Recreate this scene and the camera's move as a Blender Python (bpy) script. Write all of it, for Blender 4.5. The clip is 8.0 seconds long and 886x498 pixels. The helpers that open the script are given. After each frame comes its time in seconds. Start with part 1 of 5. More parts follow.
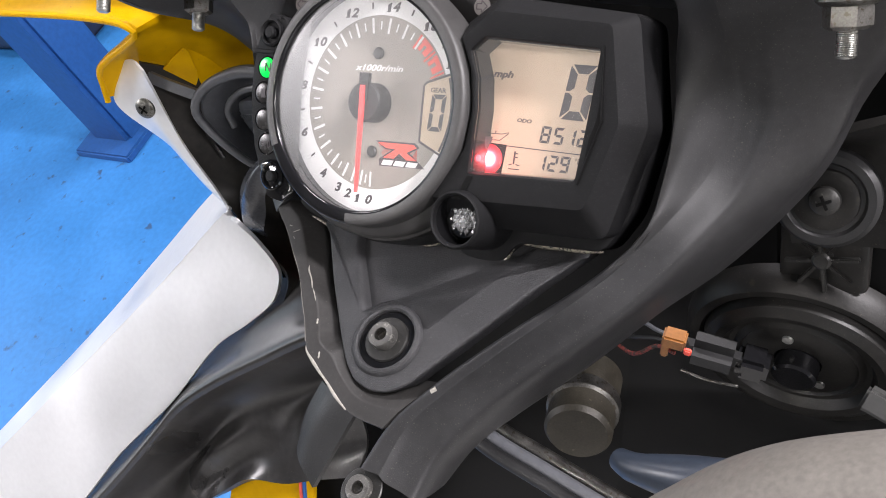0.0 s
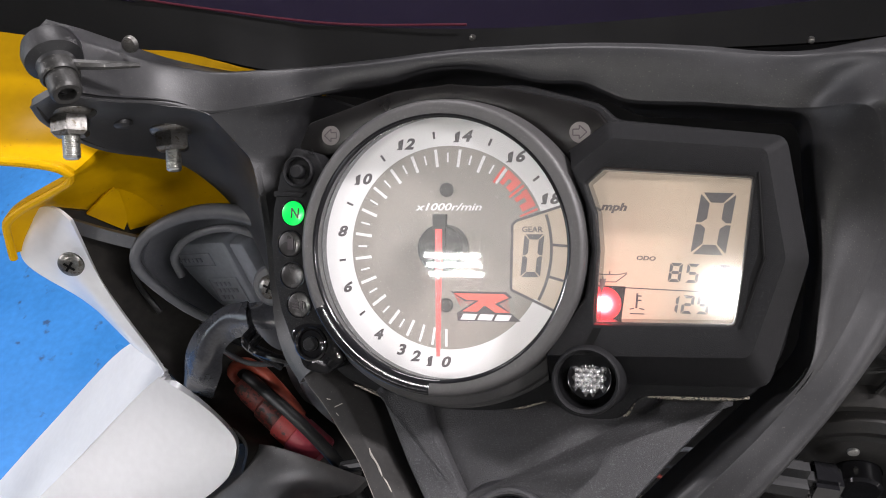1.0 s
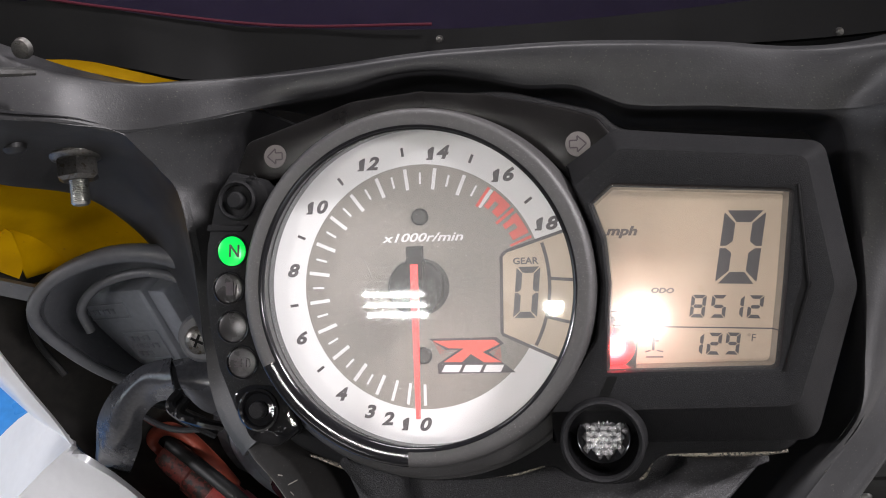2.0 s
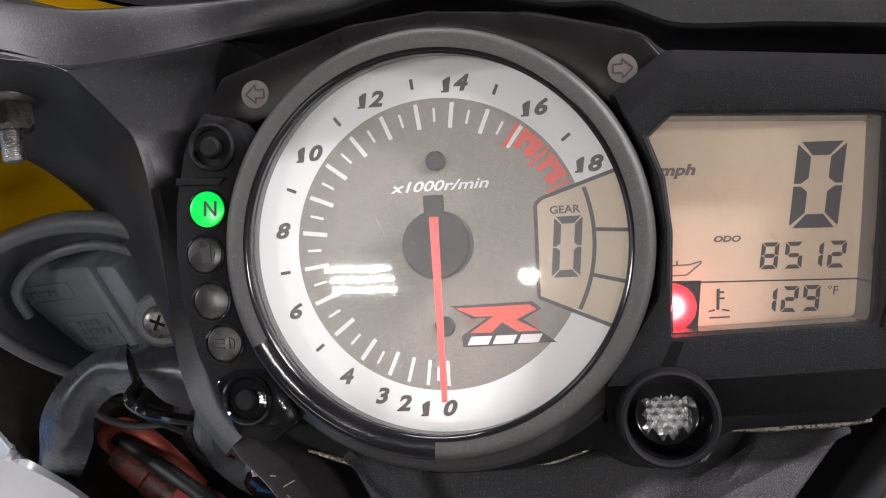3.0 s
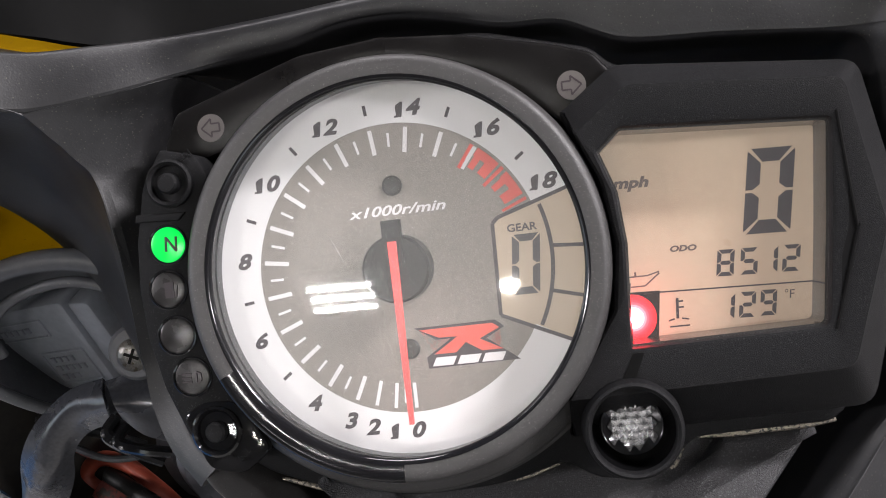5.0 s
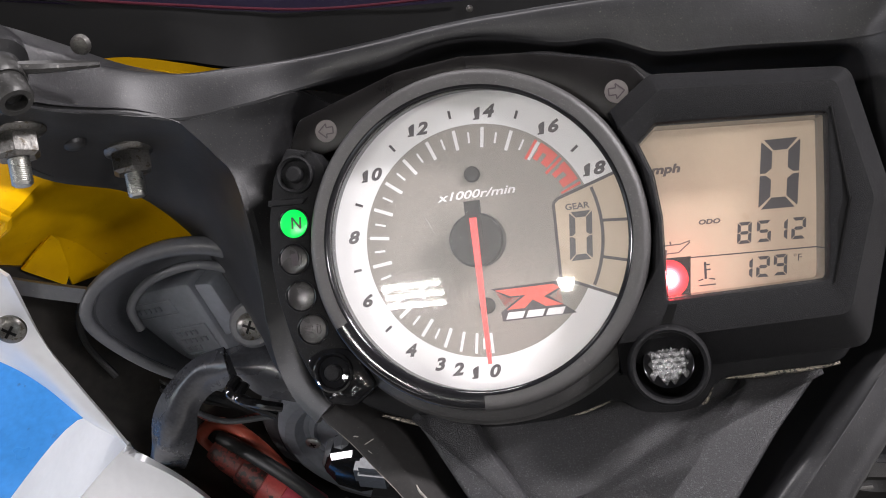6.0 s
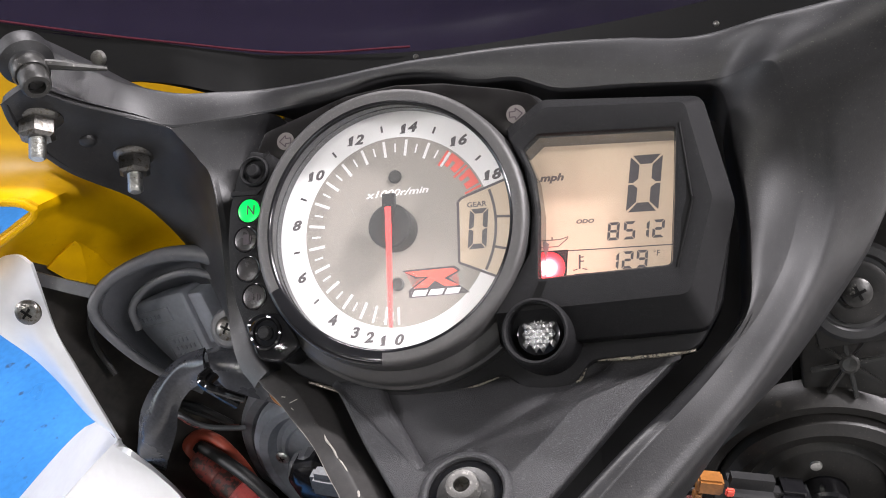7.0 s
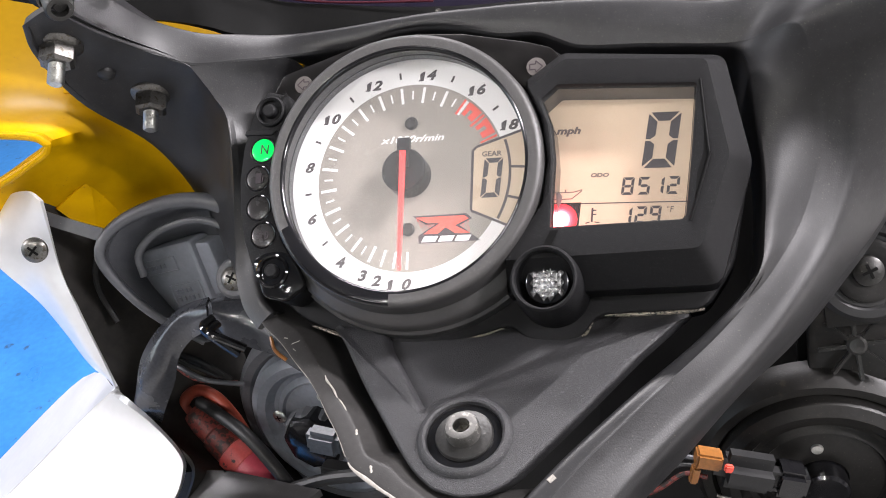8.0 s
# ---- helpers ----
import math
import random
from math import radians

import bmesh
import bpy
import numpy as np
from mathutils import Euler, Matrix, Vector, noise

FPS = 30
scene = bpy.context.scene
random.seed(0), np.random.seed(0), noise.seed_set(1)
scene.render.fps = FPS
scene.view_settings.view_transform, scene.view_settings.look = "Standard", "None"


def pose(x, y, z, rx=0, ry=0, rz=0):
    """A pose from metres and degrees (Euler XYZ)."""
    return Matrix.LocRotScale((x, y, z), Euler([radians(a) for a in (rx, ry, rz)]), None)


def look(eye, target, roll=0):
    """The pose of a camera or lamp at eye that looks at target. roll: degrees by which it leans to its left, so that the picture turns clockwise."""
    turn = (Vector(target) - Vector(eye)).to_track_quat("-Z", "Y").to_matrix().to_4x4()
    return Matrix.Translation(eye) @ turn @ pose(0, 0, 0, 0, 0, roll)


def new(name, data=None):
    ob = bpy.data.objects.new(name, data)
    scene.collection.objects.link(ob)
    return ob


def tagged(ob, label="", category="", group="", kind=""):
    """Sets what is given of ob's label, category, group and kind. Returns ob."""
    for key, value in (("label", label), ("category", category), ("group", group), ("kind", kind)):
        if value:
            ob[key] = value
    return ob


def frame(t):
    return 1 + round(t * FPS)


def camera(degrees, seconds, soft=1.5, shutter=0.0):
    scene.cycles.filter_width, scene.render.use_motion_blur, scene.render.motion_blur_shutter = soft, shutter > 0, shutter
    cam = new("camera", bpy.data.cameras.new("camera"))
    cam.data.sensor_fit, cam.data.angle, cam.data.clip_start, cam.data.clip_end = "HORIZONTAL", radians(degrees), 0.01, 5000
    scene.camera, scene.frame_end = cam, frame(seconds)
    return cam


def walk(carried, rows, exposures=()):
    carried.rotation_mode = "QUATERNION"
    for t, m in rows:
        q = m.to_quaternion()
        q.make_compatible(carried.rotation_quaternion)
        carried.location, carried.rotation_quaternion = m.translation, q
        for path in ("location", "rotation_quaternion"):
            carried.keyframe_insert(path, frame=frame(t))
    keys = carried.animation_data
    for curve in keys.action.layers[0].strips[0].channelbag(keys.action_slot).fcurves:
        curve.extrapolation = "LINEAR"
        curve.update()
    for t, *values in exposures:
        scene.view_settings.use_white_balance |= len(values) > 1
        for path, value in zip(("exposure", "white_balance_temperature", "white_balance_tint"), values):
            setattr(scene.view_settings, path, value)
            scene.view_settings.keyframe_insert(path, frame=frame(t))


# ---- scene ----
# A motorcycle's dash in a workshop, seen from a hand-held camera over the seat.
# The dash frame: millimetres from the centre of the tachometer, x right, y up the dial, z out of it.
cam = camera(51.1, 8.0, 1.0)
DASH = pose(0, 0, 1.05, 40, 0, 0)
ROWS = [
    (0, 191.9, -6.8, 256.1, -4.37, 32.50, 5.60),
    (0.2, 165.2, -6.0, 270.2, -3.37, 29.60, 4.70),
    (0.5, 126.7, 1.7, 271.5, -2.17, 23.69, 3.21),
    (0.7, 100.2, 6.7, 270.3, -1.68, 20.20, 1.74),
    (1, 78.3, 7.1, 255.1, -1.53, 17.30, 0.21),
    (1.2, 68.6, 10.0, 246.7, -1.59, 14.61, -1.09),
    (1.5, 61.3, 10.6, 230.8, -1.28, 13.38, -1.88),
    (1.7, 60.0, 8.1, 222.3, 0.19, 13.24, -1.55),
    (2.8, 18.2, 3.8, 198.0, 0.19, 6.74, -3.21),
    (3, 25.0, 1.4, 184.3, -1.18, 7.54, -3.48),
    (3.2, 30.6, 4.6, 177.3, -1.59, 8.42, -3.68),
    (3.5, 35.5, 8.1, 176.8, -0.54, 7.53, -4.24),
    (3.7, 38.5, 8.4, 179.5, -0.63, 6.99, -4.79),
    (4, 38.9, 5.7, 179.5, -0.14, 7.02, -5.48),
    (4.2, 34.5, 1.6, 181.1, 0.12, 7.48, -5.51),
    (5.3, 31.7, 8.0, 191.1, -1.50, 6.85, -6.66),
    (5.5, 32.3, 5.3, 201.7, -1.62, 8.01, -6.97),
    (5.8, 33.9, -7.5, 218.1, -0.03, 11.14, -6.84),
    (6, 32.0, -7.0, 230.9, 0.23, 10.32, -6.86),
    (6.2, 34.2, -16.4, 241.8, 1.02, 11.02, -6.75),
    (6.5, 53.4, -34.5, 256.5, 2.20, 11.37, -6.44),
    (6.7, 71.8, -51.4, 258.1, 5.74, 14.20, -4.80),
    (7, 83.5, -64.9, 258.2, 11.65, 15.46, -2.15),
    (7.5, 83.0, -76.3, 251.7, 12.93, 15.72, -0.83),
    (8, 80.1, -84.1, 253.2, 13.50, 15.00, 1.33),
]
EXPOSURES = [(0.0, 1.05), (0.5, 0.98), (1.0, 0.9), (1.5, 0.82), (3.0, 0.66), (5.5, 0.72), (6.0, 0.82), (6.5, 1.07), (7.0, 1.32), (8.0, 1.45)]
walk(cam, [(t, DASH @ pose(x / 1000, y / 1000, z / 1000, rx, ry, rz)) for t, x, y, z, rx, ry, rz in ROWS], EXPOSURES)

# ---- light ----
world = bpy.data.worlds.new("workshop_daylight")
scene.world = world
world.use_nodes = True
wnt = world.node_tree
wnt.nodes.clear()
wbg, wout = wnt.nodes.new("ShaderNodeBackground"), wnt.nodes.new("ShaderNodeOutputWorld")
wsky = wnt.nodes.new("ShaderNodeTexSky")
wsky.sky_type, wsky.sun_disc, wsky.sun_elevation, wsky.sun_rotation = "NISHITA", False, radians(50), radians(200)
wnt.links.new(wsky.outputs[0], wbg.inputs[0])
wbg.inputs[1].default_value = 0.1
wnt.links.new(wbg.outputs[0], wout.inputs[0])


def dash_point(x, y, z):
    return DASH @ Vector((x / 1000, y / 1000, z / 1000))


def area_lamp(name, place, target, wide, high, watts, colour):
    data = bpy.data.lights.new(name, "AREA")
    data.shape, data.size, data.size_y, data.energy, data.color = "RECTANGLE", wide, high, watts, colour
    ob = new(name, data)
    ob.matrix_world = look(place, target)
    return ob


ROOM = (-4.0, 4.0, -5.0, 4.0, 3.3)  # x from, to, y from, to, height
CEIL = ROOM[4]
TUBE_AT, BULB_AT = (-0.84, -2.08), (0.06, -2.12)
for k in range(3):
    area_lamp("tube_light", (TUBE_AT[0], TUBE_AT[1] + 0.08 * (k - 1), CEIL - 0.066), (TUBE_AT[0], TUBE_AT[1] + 0.08 * (k - 1), 0), 0.36, 0.02, 4, (1.0, 0.97, 0.94))
bulb = bpy.data.lights.new("bulb_light", "AREA")
bulb.shape, bulb.size, bulb.energy, bulb.color = "DISK", 0.09, 5, (1.0, 0.93, 0.84)
new("bulb_light", bulb).matrix_world = look((BULB_AT[0], BULB_AT[1], CEIL - 0.05), dash_point(0, 0, 0))
# Unseen panels added as fill; their watts balance the light on the dash.
FILL_PANELS = ((-2.7, 0.9, 14), (2.7, 0.7, 195), (-0.4, 2.0, 45), (3.3, -1.4, 85), (-3.3, -1.1, 62), (-2.4, -4.4, 14))  # x, y, watts
# Both windows are unseen, added with their lamps for side light and sheen.
WINDOW = (1.3, 3.5, 1.0, 2.7)  # in the south wall: x from, to, z from, to
SIDE_WINDOW = (-1.65, 0.85, 1.0, 2.7)  # in the west wall: y from, to, z from, to
for x, y, watts in FILL_PANELS:
    area_lamp("fill_panel_light", (x, y, CEIL - 0.04), (x, y, 0), 1.2, 0.3, watts, (1.0, 0.95, 0.985))
area_lamp("added_window_light", (ROOM[0] - 0.05, -0.4, 1.85), (0, -0.4, 1.5), 2.4, 1.6, 8, (0.86, 0.94, 1.0))
area_lamp("added_window_light", (2.4, ROOM[2] - 0.05, 1.85), (2.4, 0, 1.5), 2.1, 1.6, 7, (1.0, 1.0, 0.96))


# ---- materials ----
def material(name, colour, rough=0.5, metal=0.0, vary=0.15, scale=60.0, bump=0.0, bump_scale=900.0, emit=None, power=0.0, wear=None, coat=0.0, spec=0.5, speck=None):
    """Base colour broken up at two scales, with fine relief; wear: a second colour in sparse scuffs; speck: colour,
    amount and size of dust grains and painted glints.
    """
    m = bpy.data.materials.new(name)
    m.use_nodes = True
    t = m.node_tree
    b = t.nodes["Principled BSDF"]
    b.inputs["Metallic"].default_value = metal
    b.inputs["Coat Weight"].default_value = coat
    b.inputs["Specular IOR Level"].default_value = spec
    co = t.nodes.new("ShaderNodeTexCoord")

    def noise_tex(size, detail=4.0):
        n = t.nodes.new("ShaderNodeTexNoise")
        n.inputs["Scale"].default_value, n.inputs["Detail"].default_value = size, detail
        t.links.new(co.outputs["Object"], n.inputs["Vector"])
        return n

    big, small = noise_tex(scale), noise_tex(scale * 14)
    add = t.nodes.new("ShaderNodeMath")
    add.operation = "MULTIPLY_ADD"
    add.inputs[1].default_value = 0.5
    t.links.new(small.outputs[0], add.inputs[0])
    half = t.nodes.new("ShaderNodeMath")
    half.operation, half.inputs[1].default_value = "MULTIPLY", 0.5
    t.links.new(big.outputs[0], half.inputs[0])
    t.links.new(half.outputs[0], add.inputs[2])
    ramp = t.nodes.new("ShaderNodeMapRange")
    ramp.inputs[1].default_value, ramp.inputs[2].default_value = 0.3, 0.7
    ramp.inputs[3].default_value, ramp.inputs[4].default_value = 1 - vary, 1 + vary
    t.links.new(add.outputs[0], ramp.inputs[0])
    mul = t.nodes.new("ShaderNodeVectorMath")
    mul.operation = "SCALE"
    mul.inputs[0].default_value = colour
    t.links.new(ramp.outputs[0], mul.inputs["Scale"])
    last = mul.outputs[0]
    if wear:
        mask = t.nodes.new("ShaderNodeMapRange")
        mask.inputs[1].default_value, mask.inputs[2].default_value = wear[1], wear[1] + 0.06
        scuff = noise_tex(scale * 5, 8.0)
        t.links.new(scuff.outputs[0], mask.inputs[0])
        mix = t.nodes.new("ShaderNodeMix")
        mix.data_type = "RGBA"
        mix.inputs[7].default_value = (*wear[0], 1)
        t.links.new(mask.outputs[0], mix.inputs[0])
        t.links.new(last, mix.inputs[6])
        last = mix.outputs[2]
    if speck:
        dust = noise_tex(speck[2], 1.0)
        grains = t.nodes.new("ShaderNodeMapRange")
        grains.inputs[1].default_value, grains.inputs[2].default_value = speck[1], speck[1] + 0.08
        t.links.new(dust.outputs[0], grains.inputs[0])
        over = t.nodes.new("ShaderNodeMix")
        over.data_type = "RGBA"
        over.inputs[7].default_value = (*speck[0], 1)
        t.links.new(grains.outputs[0], over.inputs[0])
        t.links.new(last, over.inputs[6])
        last = over.outputs[2]
    t.links.new(last, b.inputs["Base Color"])
    rr = t.nodes.new("ShaderNodeMapRange")
    rr.inputs[1].default_value, rr.inputs[2].default_value = 0.3, 0.7
    rr.inputs[3].default_value, rr.inputs[4].default_value = max(rough - 0.08, 0.02), min(rough + 0.08, 1)
    t.links.new(big.outputs[0], rr.inputs[0])
    t.links.new(rr.outputs[0], b.inputs["Roughness"])
    if bump:
        grain = noise_tex(bump_scale, 3.0)
        bp = t.nodes.new("ShaderNodeBump")
        bp.inputs["Strength"].default_value, bp.inputs["Distance"].default_value = bump, 0.0004
        t.links.new(grain.outputs[0], bp.inputs["Height"])
        t.links.new(bp.outputs[0], b.inputs["Normal"])
    if emit:
        b.inputs["Emission Color"].default_value = (*emit, 1)
        b.inputs["Emission Strength"].default_value = power
    return m


def clear_plastic(name, ior=1.45, tint=(1, 1, 1), hairline=0.06, gloss_rough=0.03):
    m = bpy.data.materials.new(name)
    m.use_nodes = True
    t = m.node_tree
    t.nodes.clear()
    out, mix = t.nodes.new("ShaderNodeOutputMaterial"), t.nodes.new("ShaderNodeMixShader")
    see, gloss, fr = t.nodes.new("ShaderNodeBsdfTransparent"), t.nodes.new("ShaderNodeBsdfGlossy"), t.nodes.new("ShaderNodeFresnel")
    see.inputs[0].default_value = (*tint, 1)
    gloss.inputs["Roughness"].default_value = gloss_rough
    fr.inputs[0].default_value = ior
    t.links.new(fr.outputs[0], mix.inputs[0])
    t.links.new(see.outputs[0], mix.inputs[1])
    t.links.new(gloss.outputs[0], mix.inputs[2])
    # fine scratches scatter a little light
    haze, top, co, no, rng = t.nodes.new("ShaderNodeBsdfGlossy"), t.nodes.new("ShaderNodeMixShader"), t.nodes.new("ShaderNodeTexCoord"), t.nodes.new("ShaderNodeTexNoise"), t.nodes.new("ShaderNodeMapRange")
    haze.inputs["Roughness"].default_value = 0.42
    no.inputs["Scale"].default_value, no.inputs["Detail"].default_value = 2600, 3
    rng.inputs[1].default_value, rng.inputs[2].default_value, rng.inputs[3].default_value, rng.inputs[4].default_value = 0.3, 0.75, hairline * 0.85, hairline * 1.15
    t.links.new(co.outputs["Object"], no.inputs["Vector"])
    t.links.new(no.outputs[0], rng.inputs[0])
    t.links.new(rng.outputs[0], top.inputs[0])
    t.links.new(mix.outputs[0], top.inputs[1])
    t.links.new(haze.outputs[0], top.inputs[2])
    t.links.new(top.outputs[0], out.inputs[0])
    return m


# Pale specks on these three plastics stand in for glints off the grain.
GRAIN = material("grained_black_plastic", (0.017, 0.017, 0.0185), 0.48, bump=0.7, bump_scale=4000, vary=0.2, speck=((0.065, 0.065, 0.068), 0.6, 3000))
CASE = material("satin_charcoal_plastic", (0.0062, 0.0062, 0.0068), 0.58, bump=0.36, bump_scale=5600, vary=0.2, spec=0.15, speck=((0.04, 0.04, 0.04), 0.64, 4000))
BEZEL = material("bezel_charcoal_plastic", (0.046, 0.0445, 0.044), 0.42, bump=0.22, bump_scale=5600, vary=0.15, speck=((0.13, 0.125, 0.12), 0.65, 3800))
COWL = material("scuffed_black_cowl", (0.015, 0.015, 0.016), 0.45, spec=0.42, bump=0.12, bump_scale=2200, vary=0.35, scale=25, wear=((0.06, 0.056, 0.046), 0.73), speck=((0.07, 0.065, 0.055), 0.68, 2400))
GLOSS = material("glossy_black_plastic", (0.008, 0.008, 0.009), 0.14, vary=0.1)
WET = material("wet_looking_black_plastic", (0.006, 0.006, 0.0065), 0.06, vary=0.1, bump=0.15, bump_scale=500)
# Dusty, and also brightened in place of light missing on the left.
DUSTY = material("dusty_brightened_plastic", (0.075, 0.078, 0.086), 0.46, vary=0.2, scale=30, bump=0.12, bump_scale=1200, wear=((0.08, 0.077, 0.07), 0.71), speck=((0.16, 0.155, 0.145), 0.72, 1400))
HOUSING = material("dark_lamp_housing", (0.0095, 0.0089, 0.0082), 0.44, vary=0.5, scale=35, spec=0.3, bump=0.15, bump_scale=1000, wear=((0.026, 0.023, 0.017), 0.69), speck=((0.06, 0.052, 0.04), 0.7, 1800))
# Box and boot greys are raised to stand in for side light.
BOX_GREY = material("dusty_brightened_box_plastic", (0.18, 0.192, 0.222), 0.45, vary=0.16, scale=28, bump=0.12, bump_scale=1400, wear=((0.08, 0.08, 0.085), 0.72))
BOOT = material("brightened_slate_boot_rubber", (0.17, 0.185, 0.215), 0.42, vary=0.2, scale=30, bump=0.1, bump_scale=1200, wear=((0.13, 0.125, 0.11), 0.72))
INNER = material("dim_inner_plastic", (0.018, 0.016, 0.0135), 0.5, vary=0.6, scale=22, spec=0.35, wear=((0.04, 0.034, 0.026), 0.64))
ARM = material("chipped_arm_plastic", (0.024, 0.023, 0.0222), 0.5, vary=0.25, scale=40, spec=0.3, bump=0.1, bump_scale=2600, wear=((0.05, 0.047, 0.043), 0.72), speck=((0.09, 0.087, 0.08), 0.71, 2600))
RUBBER = material("black_rubber", (0.010, 0.010, 0.0105), 0.5, vary=0.3, bump=0.2, bump_scale=900, speck=((0.05, 0.048, 0.045), 0.7, 1800))
HUB = material("matt_black_hub", (0.006, 0.006, 0.0062), 0.45, vary=0.2, spec=0.3)
COVER = material("smoked_cover_plastic", (0.0055, 0.005, 0.0048), 0.34, vary=0.3, scale=120, spec=0.2, speck=((0.022, 0.02, 0.019), 0.71, 1500))
SMOKE = material("smoked_lamp_plastic", (0.024, 0.0225, 0.022), 0.27, vary=0.25, scale=200)
# Near-black; on the backing sheets it stands in for deep shade.
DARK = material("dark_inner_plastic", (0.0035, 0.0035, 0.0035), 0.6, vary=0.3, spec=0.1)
# Dial grey and ring white are raised to carry haze off the lens.
DIAL = material("grey_metal_flake_dial", (0.25, 0.226, 0.196), 0.45, metal=0.2, vary=0.2, scale=900, bump=0.4, bump_scale=4200, speck=((0.46, 0.43, 0.39), 0.6, 4400))
WHITE = material("white_dial_ring", (0.78, 0.78, 0.772), 0.4, vary=0.02)
TICK = material("pale_tick_ink", (0.78, 0.76, 0.75), 0.5, vary=0.03)
INK = material("dark_ink", (0.03, 0.02, 0.025), 0.5, vary=0.05)
RED_INK = material("red_ink", (0.75, 0.09, 0.06), 0.45, vary=0.05)
# A faint red emission is added to the needle's own colour.
NEEDLE = material("red_needle", (0.85, 0.05, 0.05), 0.35, vary=0.03, emit=(1, 0.06, 0.05), power=0.25)
LCD = material("beige_liquid_crystal", (0.455, 0.362, 0.256), 0.35, vary=0.08, emit=(1.0, 0.76, 0.53), power=0.05)
SEG = material("display_segment", (0.025, 0.02, 0.026), 0.4, vary=0.05)
FAINT = material("faint_display_segment", (0.10, 0.078, 0.07), 0.4, vary=0.05)
GREEN = material("lit_green_lamp", (0.0, 0.35, 0.04), 0.25, vary=0.05, emit=(0.0, 1.0, 0.1), power=0.5)
# Stepped red emission paints the glow that spreads round the lamp.
HALO_STEPS = [material("red_glow_ring", (0.5, 0.02, 0.03), 0.3, vary=0.02, emit=(1.0, g, g + 0.02), power=p) for g, p in ((0.22, 6.0), (0.10, 3.6), (0.05, 2.2), (0.03, 1.2), (0.02, 0.6), (0.02, 0.28))]
LED = material("lit_red_led", (0.9, 0.1, 0.1), 0.3, vary=0.02, emit=(1.0, 0.12, 0.14), power=14.0)
STEEL = material("zinc_plated_steel", (0.48, 0.48, 0.46), 0.34, metal=1.0, vary=0.3, scale=120, wear=((0.2, 0.17, 0.13), 0.66), bump=0.15)
DULL = material("weathered_steel", (0.15, 0.146, 0.137), 0.36, metal=0.95, vary=0.4, scale=150, wear=((0.09, 0.078, 0.06), 0.58), bump=0.3)
HEAD = material("scratched_bolt_head", (0.12, 0.117, 0.11), 0.42, metal=0.7, vary=0.35, scale=160, wear=((0.28, 0.27, 0.25), 0.6), bump=0.4, bump_scale=600)
BLACK_STEEL = material("dark_bolt_steel", (0.03, 0.0295, 0.028), 0.4, metal=0.5, vary=0.35, scale=120, wear=((0.13, 0.125, 0.115), 0.66), bump=0.25)
WORN = material("worn_metallic_edge", (0.24, 0.215, 0.175), 0.4, metal=0.6, vary=0.7, scale=300, wear=((0.03, 0.03, 0.03), 0.52), bump=0.6, bump_scale=1200)
FACET = material("chrome_facets", (0.86, 0.86, 0.87), 0.24, metal=0.8, vary=0.2, scale=500)
YELLOW = material("yellow_fairing_paint", (0.54, 0.3, 0.001), 0.38, vary=0.08, scale=20, coat=0.0, spec=0.08, speck=((0.4, 0.2, 0.02), 0.72, 700))
SILVER = material("silver_white_paint", (0.82, 0.83, 0.85), 0.4, metal=0.5, vary=0.04, scale=20, coat=0.2)
RED = material("faded_red_rubber", (0.42, 0.06, 0.055), 0.5, vary=0.25, wear=((0.03, 0.015, 0.015), 0.6), bump=0.2, bump_scale=500)
GRIME_RED = material("grimy_red_rubber", (0.16, 0.028, 0.022), 0.5, vary=0.5, scale=90, wear=((0.02, 0.012, 0.01), 0.5), bump=0.4, bump_scale=600)
ORANGE = material("orange_cable_sleeve", (0.36, 0.065, 0.035), 0.45, vary=0.2)
AMBER = material("amber_connector_plastic", (0.24, 0.095, 0.022), 0.4, vary=0.3)
TAPE = material("vinyl_loom_tape", (0.04, 0.042, 0.049), 0.26, vary=0.35, bump=0.9, bump_scale=150, coat=0.2)
BARE = material("scraped_bare_edge", (0.25, 0.235, 0.21), 0.6, vary=0.5, scale=500)
TINT = material("dark_tinted_screen", (0.008, 0.006, 0.013), 0.16, vary=0.2, scale=12)
BLUE_FLOOR = material("blue_painted_floor", (0.03, 0.162, 0.42), 0.35, vary=0.2, scale=5, wear=((0.03, 0.07, 0.16), 0.64), bump=0.1, bump_scale=60)
BLUE_STEEL = material("dark_blue_painted_steel", (0.015, 0.075, 0.25), 0.4, vary=0.2, scale=6)
SHROUD = material("creased_black_moulding", (0.026, 0.025, 0.025), 0.34, vary=0.5, scale=18, bump=0.25, bump_scale=120, wear=((0.05, 0.047, 0.043), 0.66), speck=((0.09, 0.085, 0.078), 0.7, 1800))
CONCRETE = material("grey_concrete_floor", (0.34, 0.335, 0.32), 0.6, vary=0.2, scale=4, bump=0.1, bump_scale=60)
# Walls and ceiling are out of view, kept dark so the dash reflects little.
PLASTER = material("unseen_wall_grey", (0.13, 0.128, 0.125), 0.7, vary=0.06, scale=3)
CEILING = material("unseen_ceiling_grey", (0.15, 0.149, 0.145), 0.8, vary=0.06, scale=3)
FITTING = material("white_fitting_enamel", (0.62, 0.62, 0.6), 0.4, vary=0.03, scale=6)
GREY = material("dusty_grey_grip", (0.15, 0.138, 0.122), 0.6, vary=0.25)
STONE = material("oxidised_alloy", (0.024, 0.021, 0.015), 0.55, metal=0.3, vary=0.5, scale=90, bump=0.3, wear=((0.06, 0.052, 0.038), 0.66))
HOSE = material("slate_blue_hose", (0.022, 0.029, 0.042), 0.4, vary=0.25)
GLOW = material("glowing_tube", (0.9, 0.9, 0.9), 0.4, vary=0.0, emit=(1, 0.98, 0.95), power=6)
